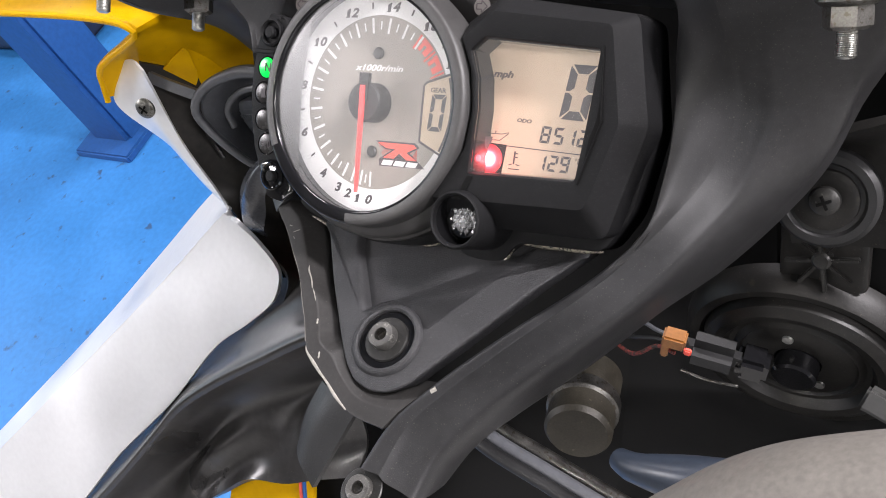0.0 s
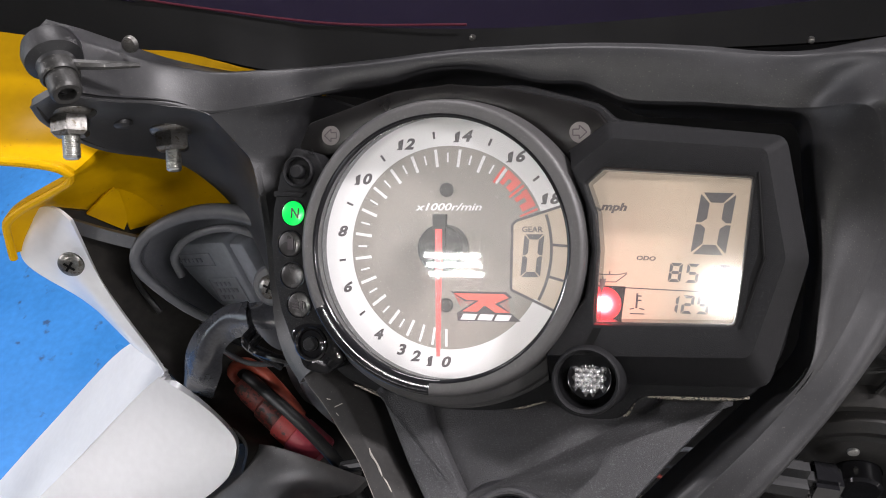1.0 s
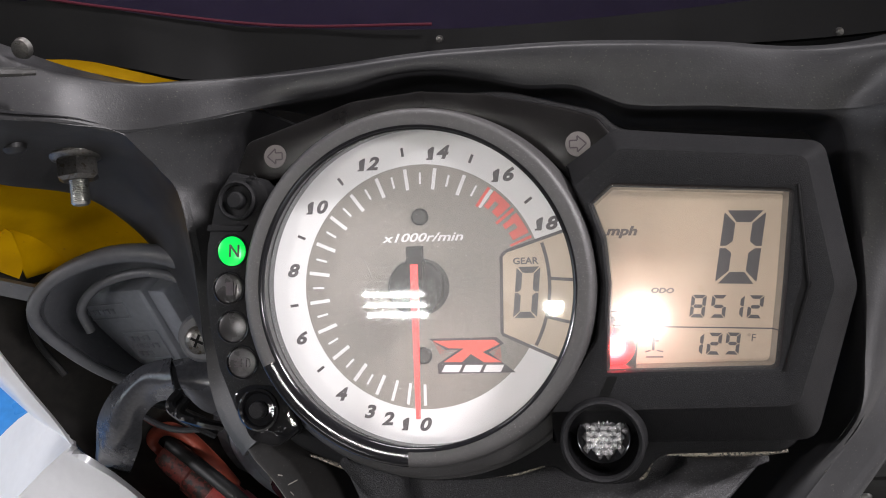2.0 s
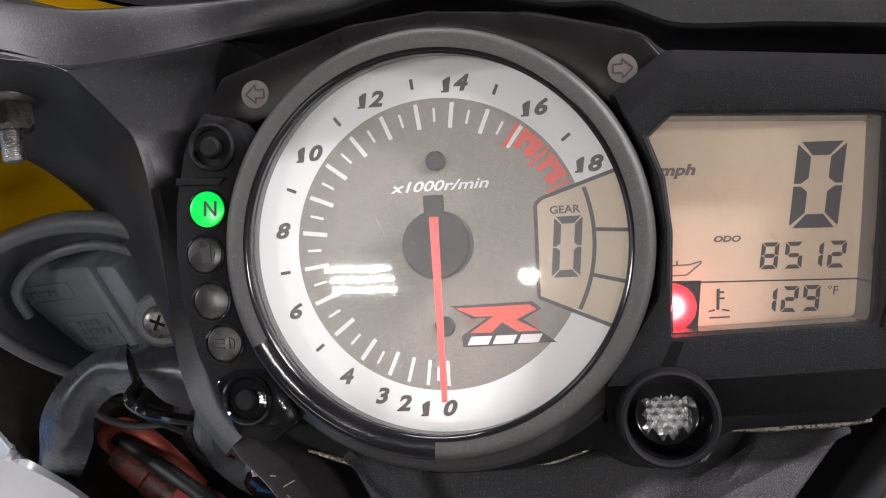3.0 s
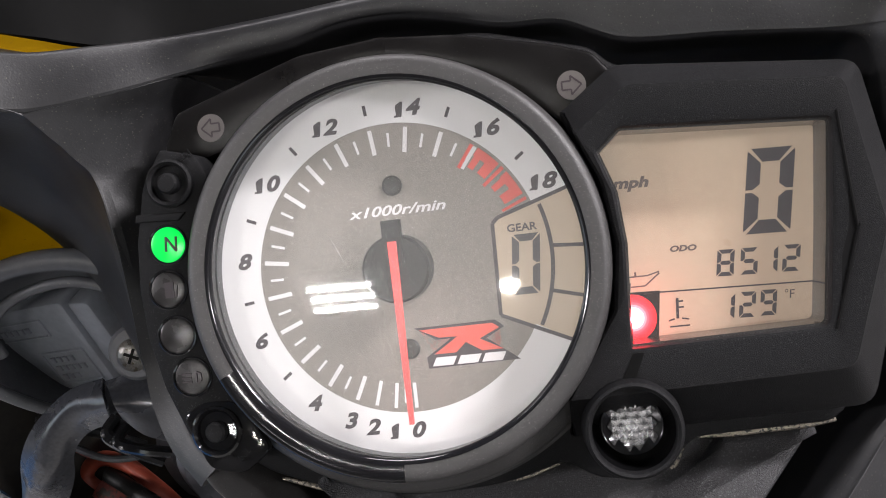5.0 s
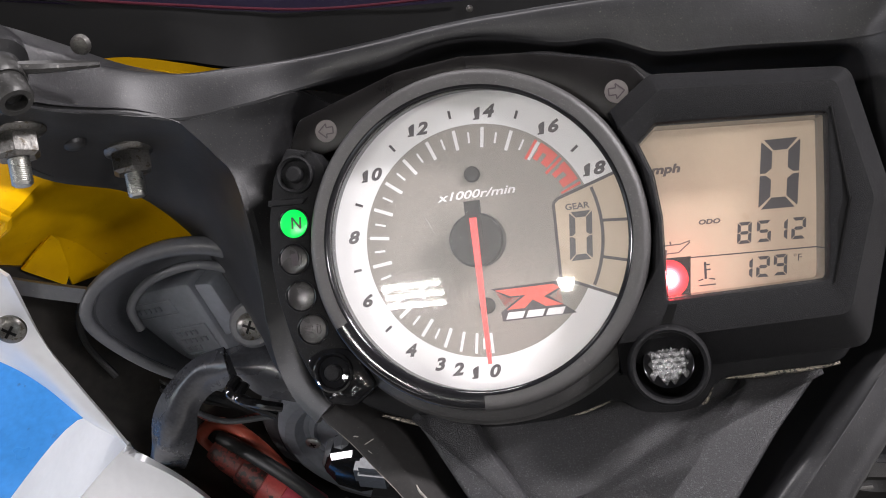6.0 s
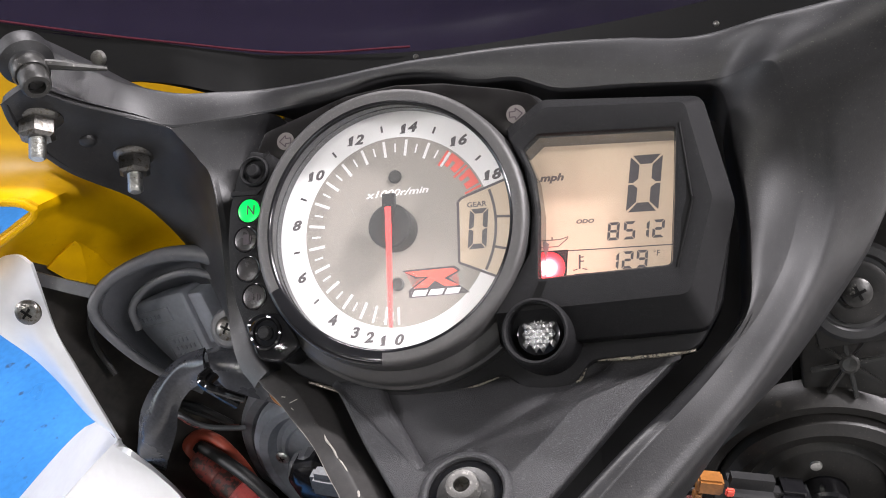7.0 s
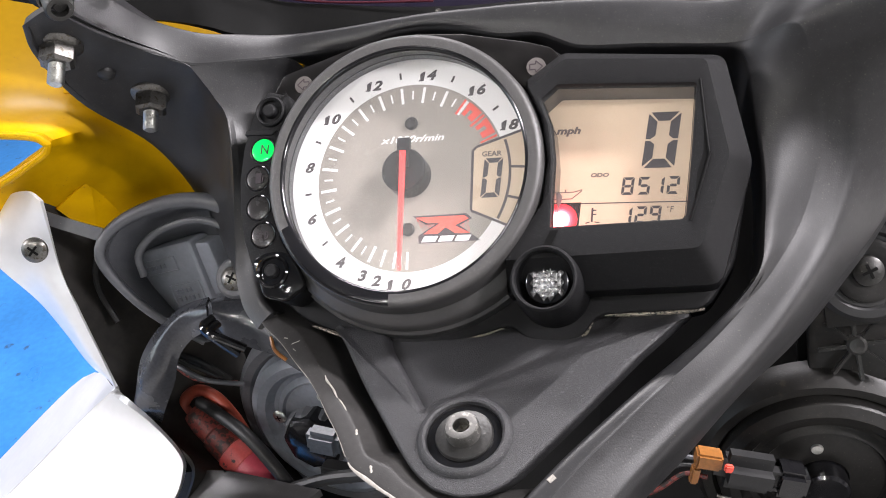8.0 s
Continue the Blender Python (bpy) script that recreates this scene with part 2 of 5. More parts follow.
LENS = clear_plastic("clear_lens", 1.45)
LENS_FLAT = clear_plastic("clear_display_lens", 1.4, hairline=0.035, gloss_rough=0.09)


# ---- shapes, in millimetres of the dash frame ----
def catmull(pts, n):
    """n points on a smooth line through the given ones."""
    p = np.array(pts, float)
    if len(p) == 2:
        return p[0] + np.linspace(0, 1, n)[:, None] * (p[1] - p[0])
    q = np.vstack([2 * p[0] - p[1], p, 2 * p[-1] - p[-2]])
    length = np.r_[0, np.cumsum(np.linalg.norm(np.diff(p, axis=0), axis=1))]
    out = []
    for s in np.linspace(0, length[-1], n):
        k = min(max(int(np.searchsorted(length, s)) - 1, 0), len(p) - 2)
        u = (s - length[k]) / max(length[k + 1] - length[k], 1e-9)
        a, b, c, d = q[k : k + 4]
        out.append(0.5 * (2 * b + (c - a) * u + (2 * a - 5 * b + 4 * c - d) * u * u + (3 * b - a - 3 * c + d) * u**3))
    return np.array(out)


def mesh_grid(g, close_u=False, close_v=False):
    bm = bmesh.new()
    n, m = g.shape[:2]
    v = [[bm.verts.new(g[i, j]) for j in range(m)] for i in range(n)]
    for i in range(n if close_u else n - 1):
        for j in range(m if close_v else m - 1):
            a, b = (i + 1) % n, (j + 1) % m
            bm.faces.new((v[i][j], v[a][j], v[a][b], v[i][b]))
    return bm


def hermite(p, s, per):
    """A smooth line through p with knots s, per samples to a span."""
    p, s = np.array(p, float), np.array(s, float)
    d = np.diff(p, axis=0) / np.diff(s)[:, None]
    h = np.diff(s)
    m = np.vstack([d[:1], (h[1:, None] * d[:-1] + h[:-1, None] * d[1:]) / (h[1:] + h[:-1])[:, None], d[-1:]]) if len(p) > 2 else np.vstack([d, d])
    out = []
    for k in range(len(p) - 1):
        for u in np.linspace(0, 1, per, endpoint=False):
            out.append((2 * u**3 - 3 * u**2 + 1) * p[k] + (u**3 - 2 * u**2 + u) * h[k] * m[k] + (3 * u**2 - 2 * u**3) * p[k + 1] + (u**3 - u**2) * h[k] * m[k + 1])
    return np.array(out + [p[-1]])


def knots(p, power=0.5):
    return np.r_[0, np.cumsum(np.maximum(np.linalg.norm(np.diff(np.array(p, float), axis=0), axis=1), 0.05) ** power)]


def skin(rails, thick=2.0, per=8, sub=4):
    """A panel whose rails share their stations, so that creases run clean."""
    g = np.array(rails, float)
    s = np.mean([knots(r, 0.7) for r in g], axis=0)
    lines = np.array([hermite(r, s, per) for r in g])
    return thicken(np.array([hermite(lines[:, i], knots(lines[:, i]), sub) for i in range(lines.shape[1])]), thick)


def sheet(rails, thick=2.0, n=40, m=12):
    """A smooth panel through rails, with a real thickness away from its front."""
    lines = [catmull(r, n) for r in rails]
    return thicken(np.array([catmull([l[i] for l in lines], m) for i in range(n)]), thick)


def thicken(g, thick):
    n, m = g.shape[:2]
    du, dv = np.gradient(g, axis=0), np.gradient(g, axis=1)
    nor = np.cross(du, dv)
    nor /= np.linalg.norm(nor, axis=2, keepdims=True) + 1e-9
    if nor[:, :, 2].mean() < 0:
        nor = -nor
    bm = bmesh.new()
    front = [[bm.verts.new(p) for p in row] for row in g]
    back = [[bm.verts.new(p) for p in row] for row in g - thick * nor]
    for i in range(n - 1):
        for j in range(m - 1):
            bm.faces.new((front[i][j], front[i + 1][j], front[i + 1][j + 1], front[i][j + 1]))
            bm.faces.new((back[i][j], back[i][j + 1], back[i + 1][j + 1], back[i + 1][j]))
    for i in range(n - 1):
        bm.faces.new((front[i][0], back[i][0], back[i + 1][0], front[i + 1][0]))
        bm.faces.new((front[i][-1], front[i + 1][-1], back[i + 1][-1], back[i][-1]))
    for j in range(m - 1):
        bm.faces.new((front[0][j], front[0][j + 1], back[0][j + 1], back[0][j]))
        bm.faces.new((front[-1][j], back[-1][j], back[-1][j + 1], front[-1][j + 1]))
    bmesh.ops.recalc_face_normals(bm, faces=bm.faces)
    return bm


def tube(pts, r, n=24, sides=12, flat=1.0):
    """A round cable or rod along a smooth line. r: one radius or one for each point."""
    line = catmull(pts, n)
    rs = np.interp(np.linspace(0, 1, n), np.linspace(0, 1, len(r)), r) if hasattr(r, "__len__") else np.full(n, r)
    bm = bmesh.new()
    up, rings = Vector((0.13, 0.27, 1)), []
    for i in range(n):
        way = Vector(line[min(i + 1, n - 1)] - line[max(i - 1, 0)]).normalized()
        side = way.cross(up).normalized()
        up = side.cross(way).normalized()
        rings.append([bm.verts.new(Vector(line[i]) + float(rs[i]) * (math.cos(a) * side + flat * math.sin(a) * up)) for a in np.linspace(0, 2 * math.pi, sides, endpoint=False).tolist()])
    for i in range(n - 1):
        for j in range(sides):
            k = (j + 1) % sides
            bm.faces.new((rings[i][j], rings[i][k], rings[i + 1][k], rings[i + 1][j]))
    bm.faces.new(rings[0][::-1])
    bm.faces.new(rings[-1])
    bmesh.ops.recalc_face_normals(bm, faces=bm.faces)
    return bm


def turned(centre, axis):
    """The turn that lays z along axis, at centre."""
    q = Vector(axis).normalized().to_track_quat("Z", "Y")
    return Matrix.Translation(Vector(centre)) @ q.to_matrix().to_4x4()


def basis(centre, along, normal):
    """A frame at centre with x near along and z on the normal."""
    z = Vector(normal).normalized()
    x = Vector(along)
    x = (x - x.dot(z) * z).normalized()
    y = z.cross(x)
    return Matrix.Translation(Vector(centre)) @ Matrix((x, y, z)).transposed().to_4x4()


def lathe(profile, centre=(0, 0, 0), axis=(0, 0, 1), n=48, arc=(0, 360)):
    """A turned body: (radius, height) pairs round an axis."""
    bm = bmesh.new()
    m = turned(centre, axis) if tuple(axis) != (0, 0, 1) else Matrix.Translation(Vector(centre))
    full = arc[1] - arc[0] >= 360
    angs = np.radians(np.linspace(arc[0], arc[1], n, endpoint=not full))
    rings = []
    for r, h in profile:
        if r < 1e-6:
            rings.append([bm.verts.new(m @ Vector((0, 0, h)))])
        else:
            rings.append([bm.verts.new(m @ Vector((r * math.cos(a), r * math.sin(a), h))) for a in angs])
    for a, b in zip(rings, rings[1:]):
        for j in range(len(angs) if full else len(angs) - 1):
            k = (j + 1) % len(angs)
            if len(a) == 1 and len(b) == 1:
                continue
            if len(a) == 1:
                bm.faces.new((a[0], b[k], b[j]))
            elif len(b) == 1:
                bm.faces.new((a[j], a[k], b[0]))
            else:
                bm.faces.new((a[j], a[k], b[k], b[j]))
    bmesh.ops.recalc_face_normals(bm, faces=bm.faces)
    return bm


def rounded(poly, r, steps=4):
    """A polygon with its corners rounded by r (one number, or one a corner)."""
    out, n = [], len(poly)
    for i in range(n):
        p0, p, p1 = (Vector((*poly[(i + k) % n], 0)) for k in (-1, 0, 1))
        rr = r[i] if hasattr(r, "__len__") else r
        a, b = (p0 - p), (p1 - p)
        d = min(rr, a.length * 0.45, b.length * 0.45)
        a, b = p + a.normalized() * d, p + b.normalized() * d
        if d < 0.05:
            out.append((p.x, p.y))
            continue
        for s in range(steps + 1):
            u = s / steps
            q = (1 - u) ** 2 * a + 2 * u * (1 - u) * p + u * u * b
            out.append((q.x, q.y))
    return out


def inset(poly, d):
    """The polygon drawn in by d (counter-clockwise order)."""
    n, out = len(poly), []
    area = sum(poly[i][0] * poly[(i + 1) % n][1] - poly[(i + 1) % n][0] * poly[i][1] for i in range(n))
    s = 1 if area > 0 else -1
    for i in range(n):
        p0, p, p1 = (Vector(poly[(i + k) % n]) for k in (-1, 0, 1))
        e0, e1 = (p - p0).normalized(), (p1 - p).normalized()
        n0, n1 = Vector((-e0.y, e0.x)) * s, Vector((-e1.y, e1.x)) * s
        mid = n0 + n1
        if mid.length < 1e-6:
            mid = n0
        mid.normalize()
        q = p + mid * (d / max(mid.dot(n0), 0.35))
        out.append((q.x, q.y))
    return out


def stack(layers, cap_first=True, cap_last=True):
    """A body from outlines with equal counts, each (polygon, height); height may be a function of x, y."""
    bm = bmesh.new()
    rings = [[bm.verts.new((x, y, h(x, y) if callable(h) else h)) for x, y in poly] for poly, h in layers]
    for a, b in zip(rings, rings[1:]):
        for j in range(len(a)):
            k = (j + 1) % len(a)
            bm.faces.new((a[j], a[k], b[k], b[j]))
    if cap_first:
        bm.faces.new(rings[0][::-1])
    if cap_last:
        bm.faces.new(rings[-1])
    bmesh.ops.triangulate(bm, faces=[f for f in bm.faces if len(f.verts) > 4])
    bmesh.ops.recalc_face_normals(bm, faces=bm.faces)
    return bm


def slab(poly, z0, z1, bevel=0.4):
    """A plate from z0 up to z1 with a softened upper edge."""
    zz = (lambda x, y: z1(x, y) - bevel) if callable(z1) else z1 - bevel
    return stack([(poly, z0), (poly, zz), (inset(poly, bevel * 0.35), (lambda x, y: z1(x, y) - bevel * 0.3) if callable(z1) else z1 - bevel * 0.3), (inset(poly, bevel), z1)])


def ringed(outer, inner, z0, z1, bevel=0.4):
    """A frame between two outlines with equal counts, open in the middle."""
    lo, li = inset(outer, bevel), inset(inner, -bevel)
    bm = bmesh.new()
    loops = [[bm.verts.new((x, y, z)) for x, y in p] for p, z in ((inner, z0), (outer, z0), (outer, z1 - bevel), (lo, z1), (li, z1), (inner, z1 - bevel))]
    for i in range(6):
        a, b = loops[i], loops[(i + 1) % 6]
        for j in range(len(a)):
            k = (j + 1) % len(a)
            bm.faces.new((a[j], a[k], b[k], b[j]))
    bmesh.ops.recalc_face_normals(bm, faces=bm.faces)
    return bm


def box(centre, size, m=None, bevel=0.5):
    bm = bmesh.new()
    bmesh.ops.create_cube(bm, size=1)
    bmesh.ops.scale(bm, vec=size, verts=bm.verts)
    bmesh.ops.bevel(bm, geom=bm.edges[:], offset=bevel, segments=2, affect="EDGES")
    bmesh.ops.transform(bm, matrix=(Matrix.Translation(Vector(centre)) @ m) if m else Matrix.Translation(Vector(centre)), verts=bm.verts)
    return bm


def join(*bms):
    out = bms[0]
    for b in bms[1:]:
        tmp = bpy.data.meshes.new("tmp")
        b.to_mesh(tmp)
        b.free()
        out.from_mesh(tmp)
        bpy.data.meshes.remove(tmp)
    return out


def moved(bm, m):
    bmesh.ops.transform(bm, matrix=m, verts=bm.verts)
    return bm


def lettering(text, size, centre, turn=0.0, shear=0.0, depth=0.08, fat=0.0, wide=1.0):
    """Raised letters of the built-in font, lying in the plane of the dial."""
    cu = bpy.data.curves.new("letters", "FONT")
    cu.body, cu.size, cu.align_x, cu.align_y = text, size, "CENTER", "CENTER"
    cu.shear, cu.extrude, cu.offset, cu.resolution_u = shear, depth, fat, 3
    ob = bpy.data.objects.new("letters", cu)
    scene.collection.objects.link(ob)
    bpy.context.view_layer.update()
    me = bpy.data.meshes.new_from_object(ob.evaluated_get(bpy.context.evaluated_depsgraph_get()))
    bm = bmesh.new()
    bm.from_mesh(me)
    bpy.data.objects.remove(ob)
    bpy.data.curves.remove(cu)
    bpy.data.meshes.remove(me)
    m = Matrix.Translation(Vector(centre)) @ Matrix.Rotation(radians(turn), 4, "Z") @ Matrix.Diagonal((wide, 1, 1, 1))
    return moved(bm, m)


BASES = {}


def thing(name, base, label, category, group=""):
    """An Empty at a base point of the dash frame."""
    ob = new(name)
    ob.empty_display_size = 0.01
    ob.matrix_world = DASH @ Matrix.Translation(Vector(base) / 1000)
    BASES[ob.name] = Vector(base)
    return tagged(ob, label, category, group)


def part(name, bm, mat, parent, label="", smooth=35.0):
    """Links a bmesh in dash millimetres as one mesh object under a thing or under a part."""
    base = BASES[parent.name]
    bmesh.ops.transform(bm, matrix=Matrix.Scale(0.001, 4) @ Matrix.Translation(-base), verts=bm.verts)
    me = bpy.data.meshes.new(name)
    bm.normal_update()
    for e in bm.edges:
        if len(e.link_faces) == 2 and e.calc_face_angle(0) > radians(smooth):
            e.smooth = False
    for f in bm.faces:
        f.smooth = smooth > 0
    bm.to_mesh(me)
    bm.free()
    me.materials.append(mat)
    ob = new(name, me)
    ob.parent = parent
    BASES[ob.name] = base
    return tagged(ob, label) if label else ob


def single(name, bm, mat, base, label, category, group="", smooth=35.0):
    """A thing of one mesh."""
    me = bpy.data.meshes.new(name)
    bmesh.ops.transform(bm, matrix=Matrix.Scale(0.001, 4) @ Matrix.Translation(-Vector(base)), verts=bm.verts)
    bm.normal_update()
    for e in bm.edges:
        if len(e.link_faces) == 2 and e.calc_face_angle(0) > radians(smooth):
            e.smooth = False
    for f in bm.faces:
        f.smooth = True
    bm.to_mesh(me)
    bm.free()
    me.materials.append(mat)
    ob = new(name, me)
    ob.matrix_world = DASH @ Matrix.Translation(Vector(base) / 1000)
    BASES[ob.name] = Vector(base)
    return tagged(ob, label, category, group)


def circle(r, n=64, cx=0.0, cy=0.0, a0=0.0, a1=360.0):
    full = a1 - a0 >= 360
    return [(cx + r * math.cos(a), cy + r * math.sin(a)) for a in np.radians(np.linspace(a0, a1, n, endpoint=not full))]


def arc_band(r0, r1, a0, a1, z, n=60, thick=0.1):
    """A flat arc between two radii."""
    full = a1 - a0 >= 360
    c = [circle(r, n, 0, 0, a0, a1) for r in (r0, r1)]
    g = np.array([[(*c[0][i], z - thick), (*c[1][i], z - thick), (*c[1][i], z), (*c[0][i], z)] for i in range(n)])
    bm = mesh_grid(g, full, True)
    if not full:
        bm.verts.ensure_lookup_table()
        bm.faces.new(bm.verts[0:4])
        bm.faces.new(bm.verts[4 * n - 4 : 4 * n])
    bmesh.ops.recalc_face_normals(bm, faces=bm.faces)
    return bm


def between(p, q, k):
    return tuple(a + (b - a) * k for a, b in zip(p, q))


def shift_by(p, dx, dy, dz):
    return (p[0] + dx, p[1] + dy, p[2] + dz)


def polar(r, a):
    return (r * math.cos(radians(a)), r * math.sin(radians(a)))


def bar(p, q, w, z, thick=0.08):
    """A flat stroke from p to q."""
    p, q = Vector(p), Vector(q)
    d = (q - p).normalized()
    s = Vector((-d.y, d.x)) * (w / 2)
    poly = [(v.x, v.y) for v in (p - s, q - s, q + s, p + s)]
    return stack([(poly, z - thick), (poly, z)])


# ---- the workshop ----
def block(name, lo, hi, mat, label, category, kind="structure"):
    bm = bmesh.new()
    bmesh.ops.create_cube(bm, size=1)
    lo, hi = Vector(lo), Vector(hi)
    bmesh.ops.scale(bm, vec=hi - lo, verts=bm.verts)
    me = bpy.data.meshes.new(name)
    bm.to_mesh(me)
    bm.free()
    me.materials.append(mat)
    ob = new(name, me)
    ob.location = (lo + hi) / 2
    return tagged(ob, label, category, kind=kind)


x0, x1, y0, y1, top = ROOM
# The grey floor lies out of view, added for neutral bounce beside the lane.
block("floor", (x0 - 0.2, y0 - 0.2, -0.2), (x1 + 0.2, y1 + 0.2, 0), CONCRETE, "plain grey unseen floor added for neutral bounce", "floor")
block("floor_paint", (x0, -1.0, 0), (-0.45, 3.2, 0.004), BLUE_FLOOR, "scuffed blue painted lane on the workshop floor", "floor")
block("wall_north", (x0 - 0.2, y1, 0), (x1 + 0.2, y1 + 0.2, top), PLASTER, "plain grey unseen wall closing the room", "wall")
block("wall_east", (x1, y0, 0), (x1 + 0.2, y1, top), PLASTER, "plain grey unseen wall closing the room", "wall")
wx0, wx1, wz0, wz1 = WINDOW
span = lambda a, b: box([(p + q) / 2 for p, q in zip(a, b)], [q - p for p, q in zip(a, b)], None, 0.0)
south = bpy.data.meshes.new("wall_south")
bm = join(span((x0 - 0.2, y0 - 0.2, 0), (wx0, y0, top)), span((wx1, y0 - 0.2, 0), (x1 + 0.2, y0, top)), span((wx0, y0 - 0.2, 0), (wx1, y0, wz0)), span((wx0, y0 - 0.2, wz1), (wx1, y0, top)))
bm.to_mesh(south)
bm.free()
south.materials.append(PLASTER)
tagged(new("wall_south", south), "plain grey unseen wall with an added window", "wall", kind="structure")
sy0, sy1, sz0, sz1 = SIDE_WINDOW
west = bpy.data.meshes.new("wall_west")
bm = join(span((x0 - 0.2, y0, 0), (x0, sy0, top)), span((x0 - 0.2, sy1, 0), (x0, y1, top)), span((x0 - 0.2, sy0, 0), (x0, sy1, sz0)), span((x0 - 0.2, sy0, sz1), (x0, sy1, top)))
bm.to_mesh(west)
bm.free()
west.materials.append(PLASTER)
tagged(new("wall_west", west), "plain grey unseen wall with an added side window", "wall", kind="structure")
side_frame = bpy.data.meshes.new("added_window_2")
bm = join(span((x0 - 0.16, sy0, sz0), (x0 - 0.1, sy1, sz0 + 0.06)), span((x0 - 0.16, sy0, sz1 - 0.06), (x0 - 0.1, sy1, sz1)), span((x0 - 0.16, sy0, sz0 + 0.06), (x0 - 0.1, sy0 + 0.06, sz1 - 0.06)), span((x0 - 0.16, sy1 - 0.06, sz0 + 0.06), (x0 - 0.1, sy1, sz1 - 0.06)))
bm.to_mesh(side_frame)
bm.free()
side_frame.materials.append(FITTING)
tagged(new("added_window_2", side_frame), "white frame of an added, unseen side window", "window", kind="structure")
pane_frame = bpy.data.meshes.new("added_window_1")
bm = join(span((wx0, y0 - 0.16, wz0), (wx1, y0 - 0.1, wz0 + 0.06)), span((wx0, y0 - 0.16, wz1 - 0.06), (wx1, y0 - 0.1, wz1)), span((wx0, y0 - 0.16, wz0 + 0.06), (wx0 + 0.06, y0 - 0.1, wz1 - 0.06)), span((wx1 - 0.06, y0 - 0.16, wz0 + 0.06), (wx1, y0 - 0.1, wz1 - 0.06)))
bm.to_mesh(pane_frame)
bm.free()
pane_frame.materials.append(FITTING)
tagged(new("added_window_1", pane_frame), "white frame of an added, unseen window", "window", kind="structure")
block("ceiling", (x0 - 0.2, y0 - 0.2, top), (x1 + 0.2, y1 + 0.2, top + 0.15), CEILING, "plain grey unseen ceiling, kept dark against reflections", "ceiling")


# ---- the instrument cluster ----
cluster = thing("instrument_cluster", (20, 0, -22), "black motorcycle instrument cluster with lit display, dusty and scratched", "instrument cluster")

FLANGE = [(-45, -33), (-36, -41), (-20, -47), (0, -50), (18, -47.5), (29, -44), (34, -48), (42, -50.5), (50, -48), (54, -41.5), (84, -40.5), (92, -28), (97, -2), (91.5, 31), (47, 36.5), (43, 41), (20, 47.5), (-15, 47.5), (-47, 34), (-56, 12), (-56, -12)]
part("base_flange", slab(rounded(FLANGE, 4), -22, -9, 1.2), CASE, cluster, "dark plastic rear housing rim")

for pts in ([(-33, -43, -10.2), (-20, -46.7, -10.2), (0, -49.6, -10.2), (17, -47.3, -10.2), (27, -44.6, -10.2)], [(33.5, -47.3, -10.2), (38, -49.6, -10.2), (42, -50.2, -10.2), (49, -48, -10.2), (52.8, -43, -10.2)], [(56, -41.4, -10.3), (70, -41, -10.3), (83.5, -40.3, -10.3)]):
    part("worn_edge", tube(pts, [0.35, 0.95, 0.75, 1.05, 0.4], 30, 8, 0.6), WORN, cluster, "edge worn to bare metal")

# tachometer
tach = part("tachometer", lathe([(41.5, -9), (41.5, -3), (43.9, -4), (43.9, -9)], n=96), CASE, cluster, "round tachometer with grey face and white number ring")
part("bezel", lathe([(38.7, 0), (37.6, 6.5), (36.9, 8.2), (36.6, 8.9), (36.65, 9.5), (37.0, 9.95), (37.8, 10.2), (39.8, 10.3), (40.6, 10.1), (41.2, 9.5), (41.5, 8.6), (41.9, 6), (42.4, 2), (42.8, -4), (42, -9)], n=128), BEZEL, tach, "charcoal ring with soft outer edge")
# The skirt takes the lighter ring plastic in place of its sheen.
part("lower_skirt", lathe([(42.3, 3.2), (43.4, 2.2), (45.0, 1.2), (45.8, 0), (46.2, -4), (47.2, -4.8), (47.5, -9)], n=80, arc=(190, 350)), BEZEL, tach, "stepped skirt under the ring")
part("glossy_lip", lathe([(36.5, 8.7), (36.56, 9.55), (36.95, 10.04), (37.5, 10.22), (37.5, 10.0), (37.0, 9.8), (36.75, 9.2)], n=128), GLOSS, tach)
part("wet_patch", lathe([(37.5, 10.16), (37.8, 10.25), (39.8, 10.35), (40.65, 10.14), (41.1, 9.66)], n=40, arc=(-154, -93)), GLOSS, tach, "dark wet-looking patch on the ring")
part("inner_ring", lathe([(38.55, 0.05), (38.2, 2.6), (37.75, 2.7), (37.7, 0.05)], n=96), GLOSS, tach)
part("dial_face", stack([(circle(29.35, 96), -0.6), (circle(29.35, 96), 0.0)]), DIAL, tach, "speckled grey metallic dial")
part("number_ring", arc_band(29.35, 38.7, 20.0, 331.5, 0.03, 120, 0.6), WHITE, tach, "white ring printed with numbers")


def rev_angle(n):
    return 82.0 + (14 - n) * 15.0


NUMERALS = {0: (-0.4, -33.1), 1: (-4.8, -32.9), 2: (-9.5, -31.8), 3: (-14.0, -30.1), 4: (-21.2, -25.9), 6: (-31.0, -12.1), 8: (-32.7, 4.5), 10: (-25.9, 19.9), 12: (-12.5, 29.9), 14: (4.7, 31.8), 16: (20.3, 25.8), 18: (30.2, 14.0)}


